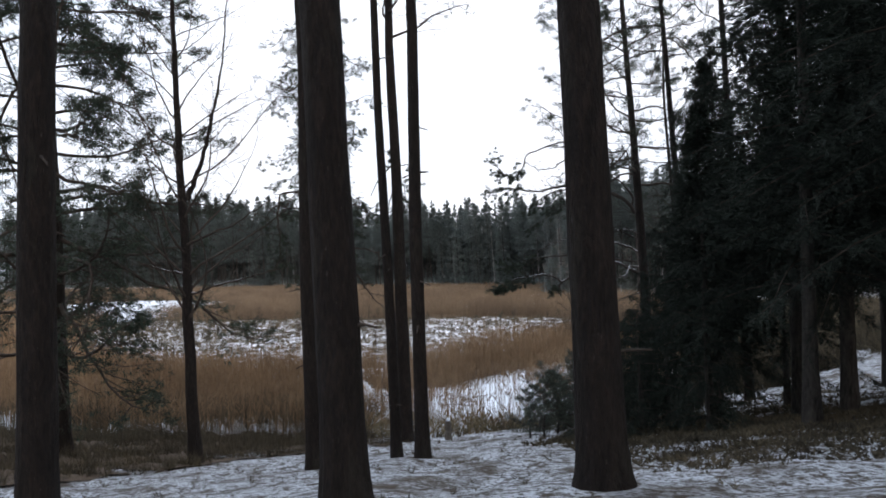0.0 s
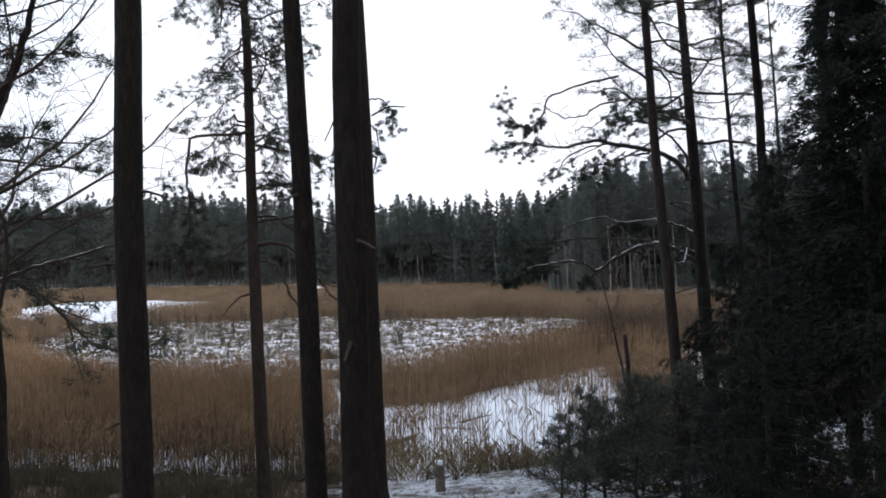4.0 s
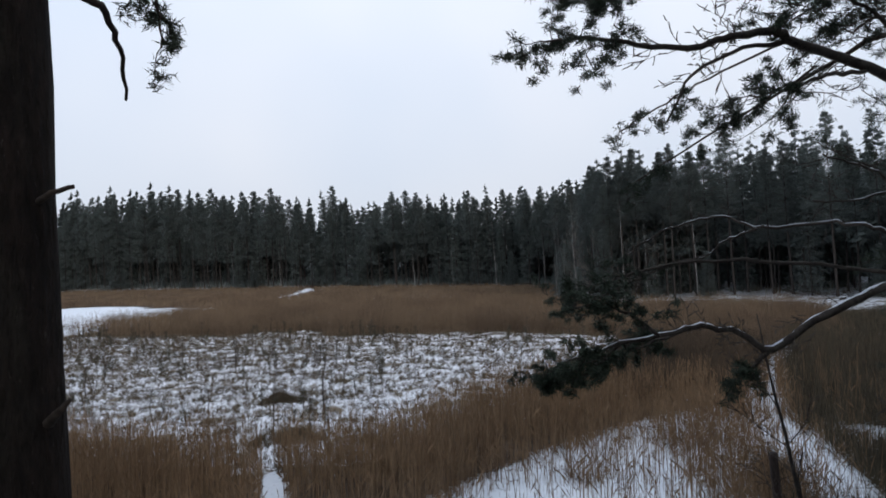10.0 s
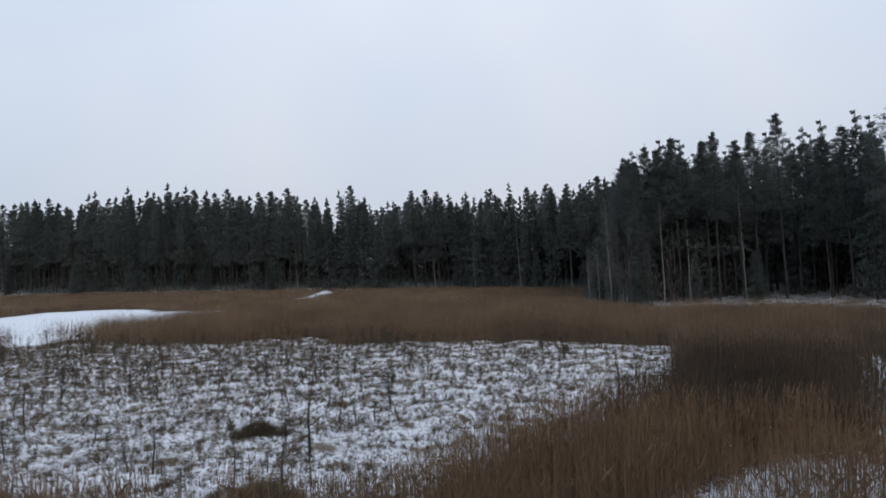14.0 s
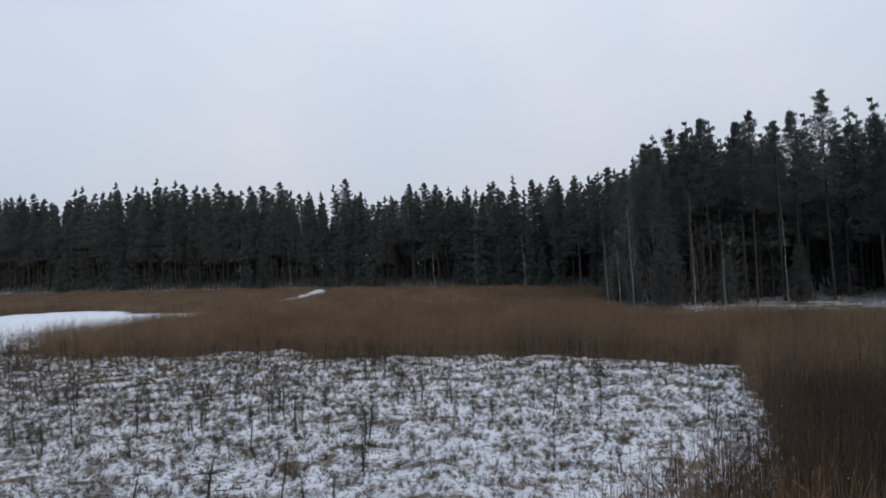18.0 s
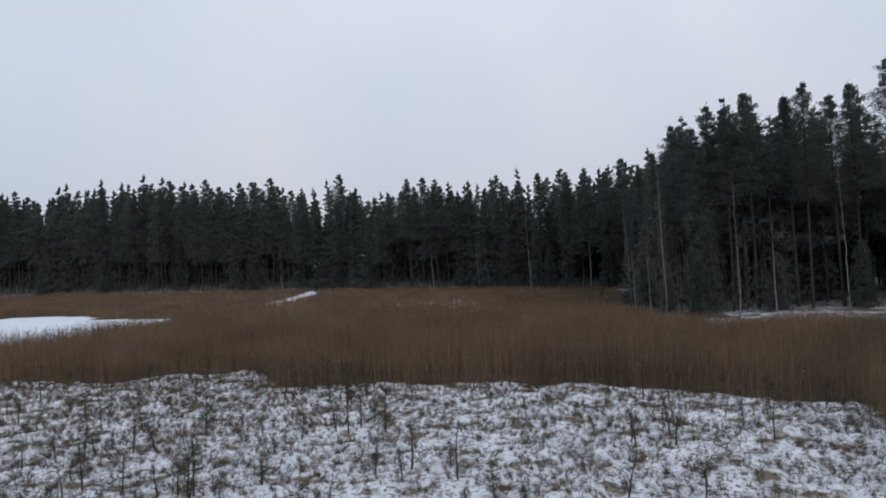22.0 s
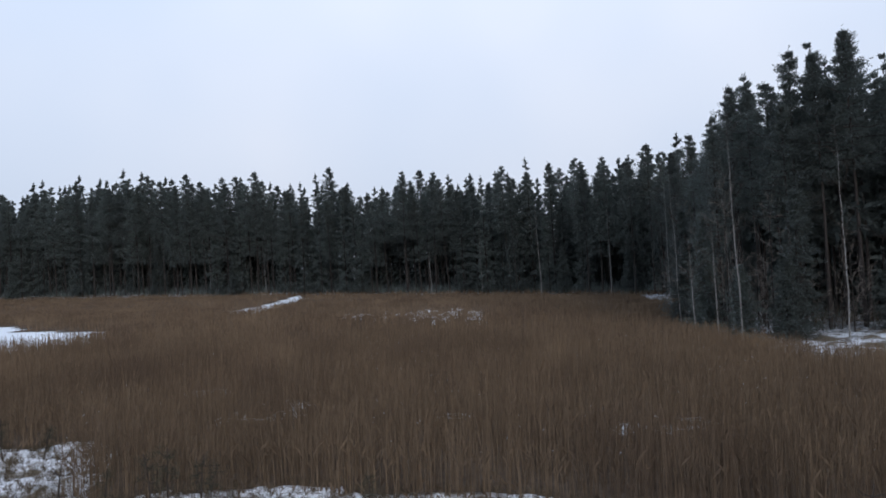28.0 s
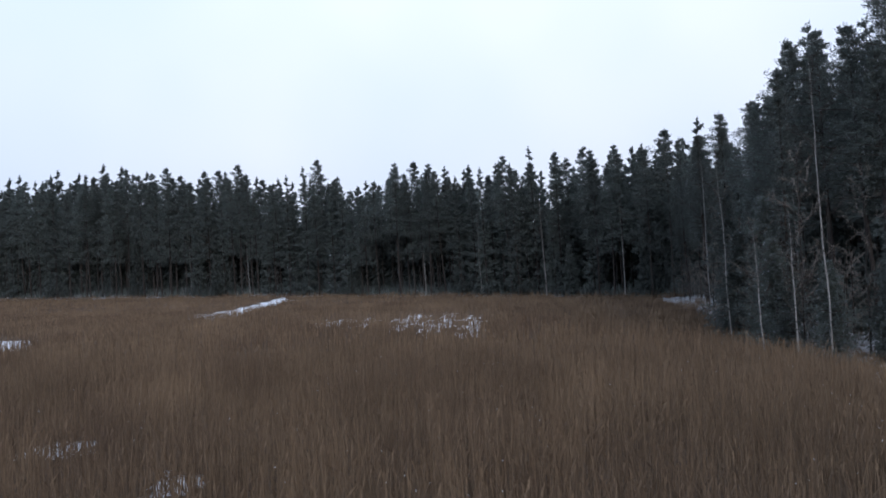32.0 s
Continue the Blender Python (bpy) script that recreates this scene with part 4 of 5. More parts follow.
# ---- far woods ----
def shore_rows(line, rows, gap, depth, jitter, seed):
    """Places along a shore line, row behind row, as x, y, row."""
    g = np.random.default_rng(seed)
    p = np.asarray(line, float)
    seg = np.diff(p, axis=0)
    ln = np.hypot(seg[:, 0], seg[:, 1])
    cum = np.concatenate([[0], np.cumsum(ln)])
    out = []
    for r in range(rows):
        for s in np.arange(0, cum[-1], gap * (1 + 0.12 * r)):
            s = np.clip(s + g.uniform(-0.45, 0.45) * gap, 0, cum[-1] - 0.01)
            i = min(int(np.searchsorted(cum, s, "right")) - 1, len(seg) - 1)
            q = p[i] + seg[i] * ((s - cum[i]) / ln[i])
            nrm = np.array([seg[i][1], -seg[i][0]]) / ln[i]
            q = q + nrm * (0.8 + r * depth + g.uniform(-0.5, 0.5) * jitter)
            out.append((float(q[0]), float(q[1]), r))
    return out


FAR_LINE = [(24, 141), (12, 154), (-5, 167), (-36, 188.5), (-75, 206), (-112, 219), (-160, 234)]
RIGHT_LINE = [(66, 40), (52, 56), (43, 70), (37, 80), (31, 87.8), (24, 88.8), (19.2, 89.0), (17.6, 93), (19.6, 103), (22.8, 122), (24.5, 141)]
far_shapes = [conifer(40 + s, (20.5, 21.5, 19, 22, 20, 21)[s], 0.13, 3.9, (0.36, 0.48, 0.32, 0.50, 0.42, 0.34)[s], 56, 9, 6, 4, 0.23, 0.036, core=(130, 0.45, 0.09)) for s in range(6)]
far_shapes += [conifer(50 + s, (19, 13, 22, 8)[s], 0.13, (2.6, 2.4, 2.8, 2.0)[s], 0.04, 54, 7, 6, 4, 0.26, 0.040, spruce=True, core=(200, 0.45, 0.09)) for s in range(4)]
mid_shapes = [conifer(80 + s, (17.4, 18, 16.2, 17)[s], 0.14, 3.2, (0.40, 0.48, 0.36, 0.52)[s], 56, 12, 11, 6, 0.11, 0.014, lean=-0.035, core=(300, 0.20, 0.030)) for s in range(4)]
mid_shapes += [conifer(90 + s, (14.2, 8.5, 5.5)[s], 0.10, (2.2, 2.0, 1.6)[s], 0.04, 64, 7, 9, 6, 0.13, 0.015, spruce=True, lean=-0.02, core=(360, 0.24, 0.040)) for s in range(3)]


def wood_edge(places, shapes, label_pine, label_spruce, group, first_rows, spruce_from, seed, limit, needles):
    """Front trees as things of their own; the places that are left over are returned."""
    g = np.random.default_rng(seed)
    protos, rest, count = {}, [], 0
    for x, y, r in places:
        if r >= first_rows or count >= limit:
            rest.append((x, y))
            continue
        kind = int(g.integers(spruce_from)) if g.random() < (0.74 if y > 125 else 0.76) else int(g.integers(spruce_from, len(shapes)))
        s = g.uniform(0.90, 1.03) * (0.90 if x < 21 and 88 < y < 112 else 1.0) * (1 + 0.30 * min(max((-x - 15) / 70, 0), 1))
        m = pose(x, y, ground_at(x, y) - 0.1, g.normal(0, 0.8), g.normal(0, 0.8), g.choice([-14, 0, 9, 20])) @ Matrix.Diagonal((s, s, s * g.uniform(0.92, 1.08), 1))
        if kind not in protos:
            sp = kind >= spruce_from
            protos[kind] = set_tree("spruce_tree" if sp else "pine_tree", shapes[kind], m, label_spruce if sp else label_pine, "spruce tree" if sp else "pine tree",
                                    M_bark_grey if sp else M_bark_far, needles, group)
        else:
            copy_thing(protos[kind], m).matrix_basis = m
        count += 1
    return rest


def wood_mass(name, places, shapes, label, seed, weights):
    """The uncountable depth of a wood, joined."""
    g = np.random.default_rng(seed)
    crown, stem = Acc(), Acc()
    merged = []
    for trunk, parts, _ in shapes:
        a = Acc()
        for w, l in parts:
            join(a, l, Matrix())
        merged.append((trunk, a))
    for x, y in places:
        t, c = merged[int(g.choice(len(shapes), p=weights))]
        s = g.uniform(0.88, 1.06) * (1 + 0.30 * min(max((-x - 15) / 70, 0), 1))
        m = pose(x, y, ground_at(x, y) - 0.1, 0, 0, g.choice([-10, 0, 12])) @ Matrix.Diagonal((s, s, s, 1))
        join(crown, c, m)
        join(stem, t, m)
    top = tagged(new(name, crown.mesh(name, M_pine_far_hazed)), label, "wood", kind="stuff")
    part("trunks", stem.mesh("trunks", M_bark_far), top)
    return top


right_places = shore_rows(RIGHT_LINE, 8, 2.5, 2.6, 2.2, 3)
rest_r = wood_edge(right_places, mid_shapes, "tall pine at the edge of the snowy shore", "dark spruce at the edge of the snowy shore", "trees of the near shore", 1, 4, 5, 70, M_pine_shore_hazed)
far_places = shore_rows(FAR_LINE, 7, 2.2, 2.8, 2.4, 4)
rest_f = wood_edge(far_places, far_shapes, "tall pine on the far shore", "dark spruce on the far shore", "trees of the far shore", 2, 6, 6, 205, M_pine_far_hazed)
thin_shapes = [conifer(120 + s, (19.5, 18.5, 20.5)[s], 0.13, 3.1, (0.38, 0.42, 0.36)[s], 20, 4, 4, 5, 0.40, 0.08, core=(70, 1.1, 0.30)) for s in range(3)]
thin_shapes += [conifer(130 + s, (14.5, 9)[s], 0.10, 3.0, 0.01, 22, 4, 4, 5, 0.42, 0.09, spruce=True, core=(90, 1.1, 0.30)) for s in range(2)]
rest_f += [(a, b) for a, b in zip(np.random.default_rng(77).uniform(16, 60, 70), np.random.default_rng(78).uniform(150, 190, 70))]
rest_f += [(0.9 + i % 7 * 2.2 - 7, 172 + i // 7 * 4.5) for i in range(21)]
wood_mass("far_wood", rest_f, thin_shapes, "depth of the dark pine and spruce wood beyond the lake", 8, [0.14, 0.14, 0.14, 0.30, 0.28])
dense_shapes = [conifer(160 + s, (17.2, 16.4)[s], 0.12, 3.4, (0.30, 0.36)[s], 28, 5, 5, 4, 0.22, 0.036, lean=-0.035, core=(110, 0.7, 0.16)) for s in range(2)]
dense_shapes += [conifer(165 + s, (11, 7, 4.5)[s], 0.09, (2.5, 2.1, 1.6)[s], 0.01, 26, 5, 5, 5, 0.22, 0.036, spruce=True, lean=-0.02, core=(110, 0.6, 0.14)) for s in range(3)]
wood_mass("shore_wood", rest_r, dense_shapes, "dark depth of the wood behind the snowy shore", 19, [0.34, 0.34, 0.14, 0.11, 0.07])
g0 = np.random.default_rng(13)
fx, fy = g0.uniform(26, 92, 480), g0.uniform(28, 160, 480)
fd = edge_distance(LAKE, fx, fy)
fill = [(a, b) for a, b, c in zip(fx, fy, fd) if c > 12 and 1.45 * a + b > 148]
wood_mass("inner_wood", fill, [conifer(150 + s, (14, 15, 11)[s], 0.12, 2.9, (0.20, 0.24, 0.01)[s], 18, 4, 4, 5, 0.42, 0.09, spruce=s == 2, core=(90, 1.1, 0.30)) for s in range(3)],
          "inner part of the wood along the shore", 18, [0.3, 0.3, 0.4])
# wood added behind and beside the start, out of view, to shade the near trunks
g0 = np.random.default_rng(14)
home_places = [(x, y) for x, y in zip(g0.uniform(-36, 40, 130), g0.uniform(-36, 15, 130)) if not (-9 < x < 6.5 and y > -1.5) and not (x < 4 and y > 9)]
home_shapes = [pine_shape(140 + s, (19, 17)[s], 0.15, 0.42, 18, 3.0, k=4, needle=0.5, width=0.1, density=0.5, twigs=4, near=False, steps=2, rise=0.35, lean=-0.02) for s in range(2)]
wood_mass("bank_wood", home_places, home_shapes + thin_shapes[3:], "pine and spruce wood added out of view behind the bank for shade", 9, [0.3, 0.3, 0.2, 0.2])

# birches in front of the wood
g0 = np.random.default_rng(15)
for i, (x, y, h) in enumerate([(14.6, 87.4, 12.5), (16.4, 93.4, 12), (12.9, 89.6, 6.5), (19.4, 85.9, 11), (21.8, 85.4, 8.5), (27.5, 86.5, 12), (14.2, 97, 11), (15.6, 104, 12), (13.6, 88.0, 7), (10, 154.5, 14), (19, 146, 13), (-8, 169, 12), (1, 162, 13), (-60, 199, 13), (-45, 192, 12)]):
    bare_tree("birch_tree", x, y, h, 0.042 if y < 130 else 0.07, "leafless birch with a white trunk at the edge of the wood", M_birch, 20 + i, 8 if y < 130 else 4, 0.7, 0.45, -0.035, category="birch tree", group="birches of the shore")

# young spruces before the wood
for i, (x, y, s, kind) in enumerate([(14.9, 88.0, 0.8, 6), (13.9, 90.8, 1.0, 6), (14.6, 93.6, 0.9, 5), (16.9, 87.2, 0.85, 6), (17.6, 87.6, 0.95, 5), (22.9, 87.6, 0.8, 6), (14.9, 97.5, 1.1, 6), (28.6, 86.6, 0.9, 6), (16.0, 101.5, 1.0, 5)]):
    m = pose(x, y, max(ground_at(x, y), 0) - 0.05, 0, 0, 40 * i) @ Matrix.Diagonal((s, s, s, 1))
    if i in (0, 2):
        young = set_tree("spruce_tree", mid_shapes[kind], m, "young dark spruce standing before the shore wood", "spruce tree", M_bark_grey, M_pine_shore_hazed, "trees of the near shore")
        young_kind = {**(young_kind if i else {}), kind: young}
    else:
        copy_thing(young_kind[kind], m).matrix_basis = m

# tall trees that stand out at the corner of the wood
for i, (x, y, h, kind) in enumerate([(15.6, 92.9, 13.6, 4), (19.6, 99.8, 16.8, 0), (19.6, 91.0, 16.6, 2), (25.2, 87.3, 17.0, 1)]):
    f = h / (14.2 if kind == 4 else (17.4, 18, 16.2)[kind])
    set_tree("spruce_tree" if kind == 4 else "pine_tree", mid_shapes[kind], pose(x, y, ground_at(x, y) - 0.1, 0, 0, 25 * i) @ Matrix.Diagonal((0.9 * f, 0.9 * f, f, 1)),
             "slim pointed spruce at the corner of the wood" if kind == 4 else "tall pine with a pale trunk at the corner of the wood", "spruce tree" if kind == 4 else "pine tree", M_bark_far, M_pine_shore_hazed, "trees of the near shore")

# leafless shrubs at the foot of the wood
g0 = np.random.default_rng(16)
shrubs = [bare_tree("leafless_shrub", 0, 0, (3.4, 2.6, 4.4)[i], 0.03, "leafless grey-brown shrub at the edge of the shore", M_bark_grey, 60 + i, 8, 1.3, 0.08, 0.0, base=0.0, category="shrub", coarse=True, twig_mat=M_shrub, group="shrubs of the shore") for i in range(3)]
sx, sy, _ = zip(*shore_rows(RIGHT_LINE[5:], 2, 1.5, 1.3, 2.6, 17))
for i, (x, y) in enumerate(zip(sx, sy)):
    x -= 1.6
    m = pose(x, y, max(ground_at(x, y), -0.02) - 0.05, 0, 0, g0.uniform(0, 360)) @ Matrix.Diagonal((*[g0.uniform(0.8, 1.5)] * 3, 1))
    if i < 3:
        shrubs[i].matrix_basis = m
    else:
        copy_thing(shrubs[i % 3], m).matrix_basis = m

# tall leafless saplings at the corner of the wood
saplings = [bare_tree("leafless_sapling", 0, 0, (6.5, 8.0)[i], 0.04, "slender leafless sapling with pale grey twigs before the wood", M_bark_grey, 90 + i, 18, 0.9, 0.12, -0.03, base=0.0, category="sapling", twig_mat=M_shrub, coarse=True, group="saplings of the shore") for i in range(2)]
for i, (x, y) in enumerate([(14.6, 89.6), (15.3, 91.2), (14.4, 93.5), (15.8, 95.2), (15.0, 98.0), (16.6, 100.5), (16.2, 104.0), (17.6, 107.5), (18.4, 112.0), (17.0, 89.0), (20.6, 87.6), (23.4, 87.2)]):
    m = pose(x, y, max(ground_at(x, y), 0) - 0.05, 0, 0, 67 * i) @ Matrix.Diagonal((*[0.75 + 0.09 * (i * 5 % 6)] * 3, 1))
    if i < 2:
        saplings[i].matrix_basis = m
    else:
        copy_thing(saplings[i % 2], m).matrix_basis = m


# ---- reeds ----
def reed_density(x, y):
    """0 to 1: how thickly the reeds stand."""
    lake = inside(LAKE, x, y)
    d = np.where(lake, 1.0, 0.0)
    d *= ~ragged(BOG, x, y, 0.15)
    ni = ragged(NEAR_ICE, x, y)
    edge = edge_distance(NEAR_ICE, x, y)
    clump = np.clip(waves(x, y, 3.2, 21) - 0.15, 0, 1)
    d = np.where(ni, np.where(edge < 0.5, 0.4, 0.05 + 0.40 * clump + np.where((y < 26.5) & (x < 1.8), 0.25, 0.0) + np.where(x > 4.0, 0.22 + 0.35 * clump, 0.0) + np.where(x > 7.0, 0.34, 0.0)), d)
    left = (y < 27.6) & (x < -2.4) & lake
    d = np.where(left, 0.62 + 0.3 * np.clip(waves(x, y, 2.5, 22), 0, 1), d)
    for p in (POND, POND_B):
        d *= np.where(ragged(p, x, y, 1.0, 6), 0.0, 1.0)
    d *= np.where(ragged(PATH_FAR, x, y, 1.0, 6), np.where(y > 150, 0.03, 0.10 + 0.5 * np.clip(waves(x, y, 4, 29), 0, 1)), 1.0)
    for p in (PATCH_A, PATCH_B, THIN_A, THIN_B, THIN_C, THIN_D):
        d *= np.where(ragged(p, x, y, 1.0, 5), (0.12 if p in (THIN_A, THIN_B) else 0.40) + 0.6 * np.clip(waves(x, y, 2.5, 26), 0, 1), 1.0)
    d *= np.where(edge_distance(TRAIL, x, y, False) < 0.16 + 0.035 * np.clip(32 - y, 0, 5), 0.0, 1.0)
    ch = edge_distance(CHANNEL, x, y, False)
    d *= np.where(ch < 0.14 + 0.22 * waves(x, y, 1.6, 25), 0.0, np.where(ch < 0.9, 0.6, 1.0))
    d *= np.where(right_of_channel(x, y), 0.05, 1.0) * ~inside(SHORE_SNOW, x, y)
    d *= np.clip(0.9 + 0.3 * waves(x, y, 6.0, 23), 0.6, 1.0)
    return d


def right_of_channel(x, y):
    c = np.array(CHANNEL)
    return (x > np.interp(y, c[:, 1], c[:, 0]) + 0.5) & (y > 26) & (y < 58)


def reed_bed(name, x0, x1, y0, y1, per_m2, width, height, segs, mat, label, plume=0.5, where=None, seed=1):
    g = np.random.default_rng(seed)
    n = int((x1 - x0) * (y1 - y0) * per_m2)
    x, y = g.uniform(x0, x1, n), g.uniform(y0, y1, n)
    keep = g.random(n) < reed_density(x, y)
    if where is not None:
        keep &= where(x, y)
    x, y = x[keep], y[keep]
    n = len(x)
    h = height * (1 + 0.14 * waves(x, y, 7.0, 24) + 0.08 * waves(x, y, 1.9, 27)) * g.uniform(0.66, 1.12, n)
    h *= np.where((x < -6) & (y > 30.5) & (y < 45), 0.68, 1.0)
    h *= np.interp(y, [80, 110, 150], [1.0, 0.6, 0.3]) * np.where((x > 11) & (y > 74), 0.7, 1.0)
    h *= np.where(inside(NEAR_ICE, x, y), 0.62, 1.0) * np.where((y < 27.6) & (x < -2.4), 0.75, 1.0)
    a, b = g.uniform(0, 6.283, n), g.uniform(0, 6.283, n)
    tilt = g.normal(0, 0.09, n) + 0.04
    u = np.linspace(0, 1, segs + 1)
    cx = x[:, None] + (tilt * h)[:, None] * u[None] ** 1.7 * np.cos(b)[:, None]
    cy = y[:, None] + (tilt * h)[:, None] * u[None] ** 1.7 * np.sin(b)[:, None]
    cz = h[:, None] * u[None] - 0.03
    w = width * g.uniform(0.6, 1.3, n)[:, None] * (1 - 0.55 * u)[None]
    dx, dy = np.cos(a)[:, None] * w, np.sin(a)[:, None] * w
    v = np.stack([np.stack([cx - dx, cy - dy, cz], -1), np.stack([cx + dx, cy + dy, cz], -1)], 2).reshape(-1, 3)
    k = (segs + 1) * 2
    base = (np.arange(n) * k)[:, None, None] + (np.arange(segs) * 2)[None, :, None]
    f = np.concatenate([(base + [0, 1, 3]).reshape(-1, 3), (base + [0, 3, 2]).reshape(-1, 3)])
    acc = Acc()
    acc.add(v, f)
    # drooping leaves and plumes
    m = g.random(n) < plume
    tip = np.stack([cx[:, -1], cy[:, -1], cz[:, -1]], -1)[m]
    ax = np.stack([0.5 * np.cos(b), 0.5 * np.sin(b), np.full(n, 0.9)], -1)[m]
    ln = (0.16 * g.uniform(0.7, 1.4, n))[m][:, None]
    sd = np.stack([-np.sin(b), np.cos(b), np.full(n, 0.3)], -1)[m] * (width * 1.3)
    pv = np.stack([tip - [0, 0, 0.05], tip + ax * ln * 0.6 + sd * 1.3, tip + ax * ln], 1).reshape(-1, 3)
    acc.add(pv, np.arange(len(pv)).reshape(-1, 3))
    lf = g.random(n) < 0.6
    hh = g.uniform(0.3, 0.8, n)[lf]
    i = np.clip((hh * segs).astype(int), 0, segs)
    rows = np.where(lf)[0]
    p0 = np.stack([cx[rows, i], cy[rows, i], cz[rows, i]], -1)
    c = g.uniform(0, 6.283, len(rows))
    ldir = np.stack([np.cos(c), np.sin(c), g.uniform(1.2, 3.0, len(rows))], -1)
    ldir /= np.linalg.norm(ldir, axis=1)[:, None]
    ll = 0.42 * g.uniform(0.6, 1.3, (len(rows), 1))
    ls = np.stack([-np.sin(c), np.cos(c), 0 * c], -1) * width * 0.7
    lv = np.stack([p0, p0 + ldir * ll * 0.45 + ls * 1.8, p0 + ldir * ll * [1.2, 1.2, 0.85]], 1).reshape(-1, 3)
    acc.add(lv, np.arange(len(lv)).reshape(-1, 3))
    return tagged(new(name, acc.mesh(name, mat)), label, "reeds", kind="stuff")


# part of the front belt where shade is put into the reed colour
def shaded_zone(x, y):
    return (x > 5.5 + 1.2 * waves(x, y, 4, 91)) & (y > 38.5 + 1.2 * waves(x, y, 4, 92))


reed_bed("reed_bed", -24, 20, 20.5, 50, 95, 0.008, 1.65, 3, M_reed, "front belt of dry tan reeds standing in snowy ice", 0.4, lambda x, y: ~shaded_zone(x, y), seed=31)
reed_bed("reed_bed", 3, 20, 36, 50, 110, 0.008, 1.65, 3, M_reed_shaded, "dense brown reeds at the side of the bog, coloured darker for shade", 0.4, shaded_zone, seed=38)
reed_bed("reed_bed", -36, 32, 50, 90, 80, 0.0072, 1.75, 2, M_reed_dark, "wide bed of brown reeds behind the bog", 0.4, seed=32)
reed_bed("reed_bed", -80, 32, 88, 150, 14, 0.026, 1.75, 2, M_reed_dark, "far reeds before the wood", 0.3, lambda x, y: (x > -0.75 * (y - 10) - 10) & (y >= 88), seed=33)
reed_bed("reed_bed", -160, 10, 150, 230, 5, 0.045, 1.75, 1, M_reed_dark, "farthest reeds along the wooded shore", 0.2, seed=34)
reed_bed("reed_bed", -100, -24, 22, 90, 10, 0.026, 1.7, 2, M_reed, "reeds at the side of the lake", 0.3, lambda x, y: (x < -24) & (x > -0.9 * y - 8) & ((x < -36) | (y < 50)), seed=35)

reed_bed("reed_bed", -18, -1.6, 20.4, 25.5, 130, 0.009, 1.1, 2, M_heath, "dark brown broken reeds and sedge along the bank", 0.3, seed=36)
reed_bed("reed_bed", -2.4, 6, 20.2, 22.6, 420, 0.007, 0.75, 2, M_grass, "fringe of tan sedge at the edge of the ice", 0.1, seed=37)

def litter_place(x, y):
    ok = (reed_density(x, y) > 0.5) & (edge_distance(BOG, x, y) > 0.5) & (x > -1.05 * y) & ~inside(BOG, x, y) & inside(LAKE, x, y)
    return ok & ~ragged(NEAR_ICE, x, y) & (edge_distance(NEAR_ICE, x, y) > 0.5) & (edge_distance(TRAIL, x, y, False) > 0.35) & (edge_distance(CHANNEL, x, y, False) > 0.9)


litter = sheet("reed_litter", spaced((-202, -100, 4), (-100, -36, 2), (-36, -14, 0.5), (-14, 16, 0.25), (16, 32, 0.5)), spaced((24, 48, 0.25), (48, 90, 0.5), (90, 234, 2)),
               lambda x, y: 0.05 + 0.02 * waves(x, y, 1.5, 71), M_litter, litter_place)
tagged(litter, "matted brown reed litter on the ice", "reed litter", kind="structure")


gl = np.random.default_rng(55)
x, y = gl.uniform(-12, 16, 3000), gl.uniform(27, 84, 3000)
keep = (gl.random(3000) < 0.5 * reed_density(x, y)) & (waves(x, y, 6, 95) > -0.2)
x, y = x[keep], y[keep]
acc = Acc()
tufts(acc, np.stack([x, y, gl.uniform(1.0, 1.65, len(x))], -1), gl.normal(0, 1, (len(x), 3)), 4, 0.022, 0.007, 1.0)
tagged(new("snow_flecks", acc.mesh("snow_flecks", M_snowcap)), "flecks of snow caught on the reed plumes", "snow", kind="stuff")

# ---- low growth ----
def growth(name, x, y, z, k, length, width, spread, mat, label, category):
    acc = Acc()
    tufts(acc, np.stack([x, y, z], -1), np.tile([[0, 0, 1.0]], (len(x), 1)), k, length, width, spread)
    return tagged(new(name, acc.mesh(name, mat)), label, category, kind="stuff")


gl = np.random.default_rng(51)
x, y = gl.uniform(-16, 15, 26000), gl.uniform(25, 49, 26000)
keep = (gl.random(26000) < reed_density(x, y) ** 2) & (edge_distance(BOG, x, y) > 0.2)
x, y = x[keep], y[keep]
growth("broken_reeds", x, y, np.full(len(x), 0.06), 6, 0.30, 0.008, 2.6, M_litter, "broken brown reed stalks lying on the ice", "reed litter")
x, y = gl.uniform(-34, 13, 46000), gl.uniform(31, 72, 46000)
keep = (inside(BOG, x, y) | (edge_distance(BOG, x, y) < 0.8)) & (waves(x, y, 1.1, 61) + 0.8 * waves(x, y, 3.6, 62) + gl.normal(0, 0.3, 46000) + 0.012 * (y - 50) + 0.05 * np.clip(-x - 1, 0, 8) + 0.5 * (edge_distance(BOG, x, y) < 1.6) > -0.30)
x, y = x[keep], y[keep]
growth("bog_heather", x, y, np.full(len(x), 0.08) + 0.07 * waves(x, y, 2.4, 11) + 0.06 * waves(x, y, 0.9, 12), 13, 0.20, 0.005, 0.75, M_bog_heath, "dark heather and sedge tufts between the snow of the bog", "heather")
x, y = gl.uniform(-34, 13, 11000), gl.uniform(31, 72, 11000)
keep = inside(BOG, x, y) & (0.8 * waves(x, y, 2.2, 69) + gl.normal(0, 0.3, 11000) + 0.02 * (y - 50) + 0.05 * np.clip(-x - 2, 0, 8) > 0.0)
x, y = x[keep], y[keep]
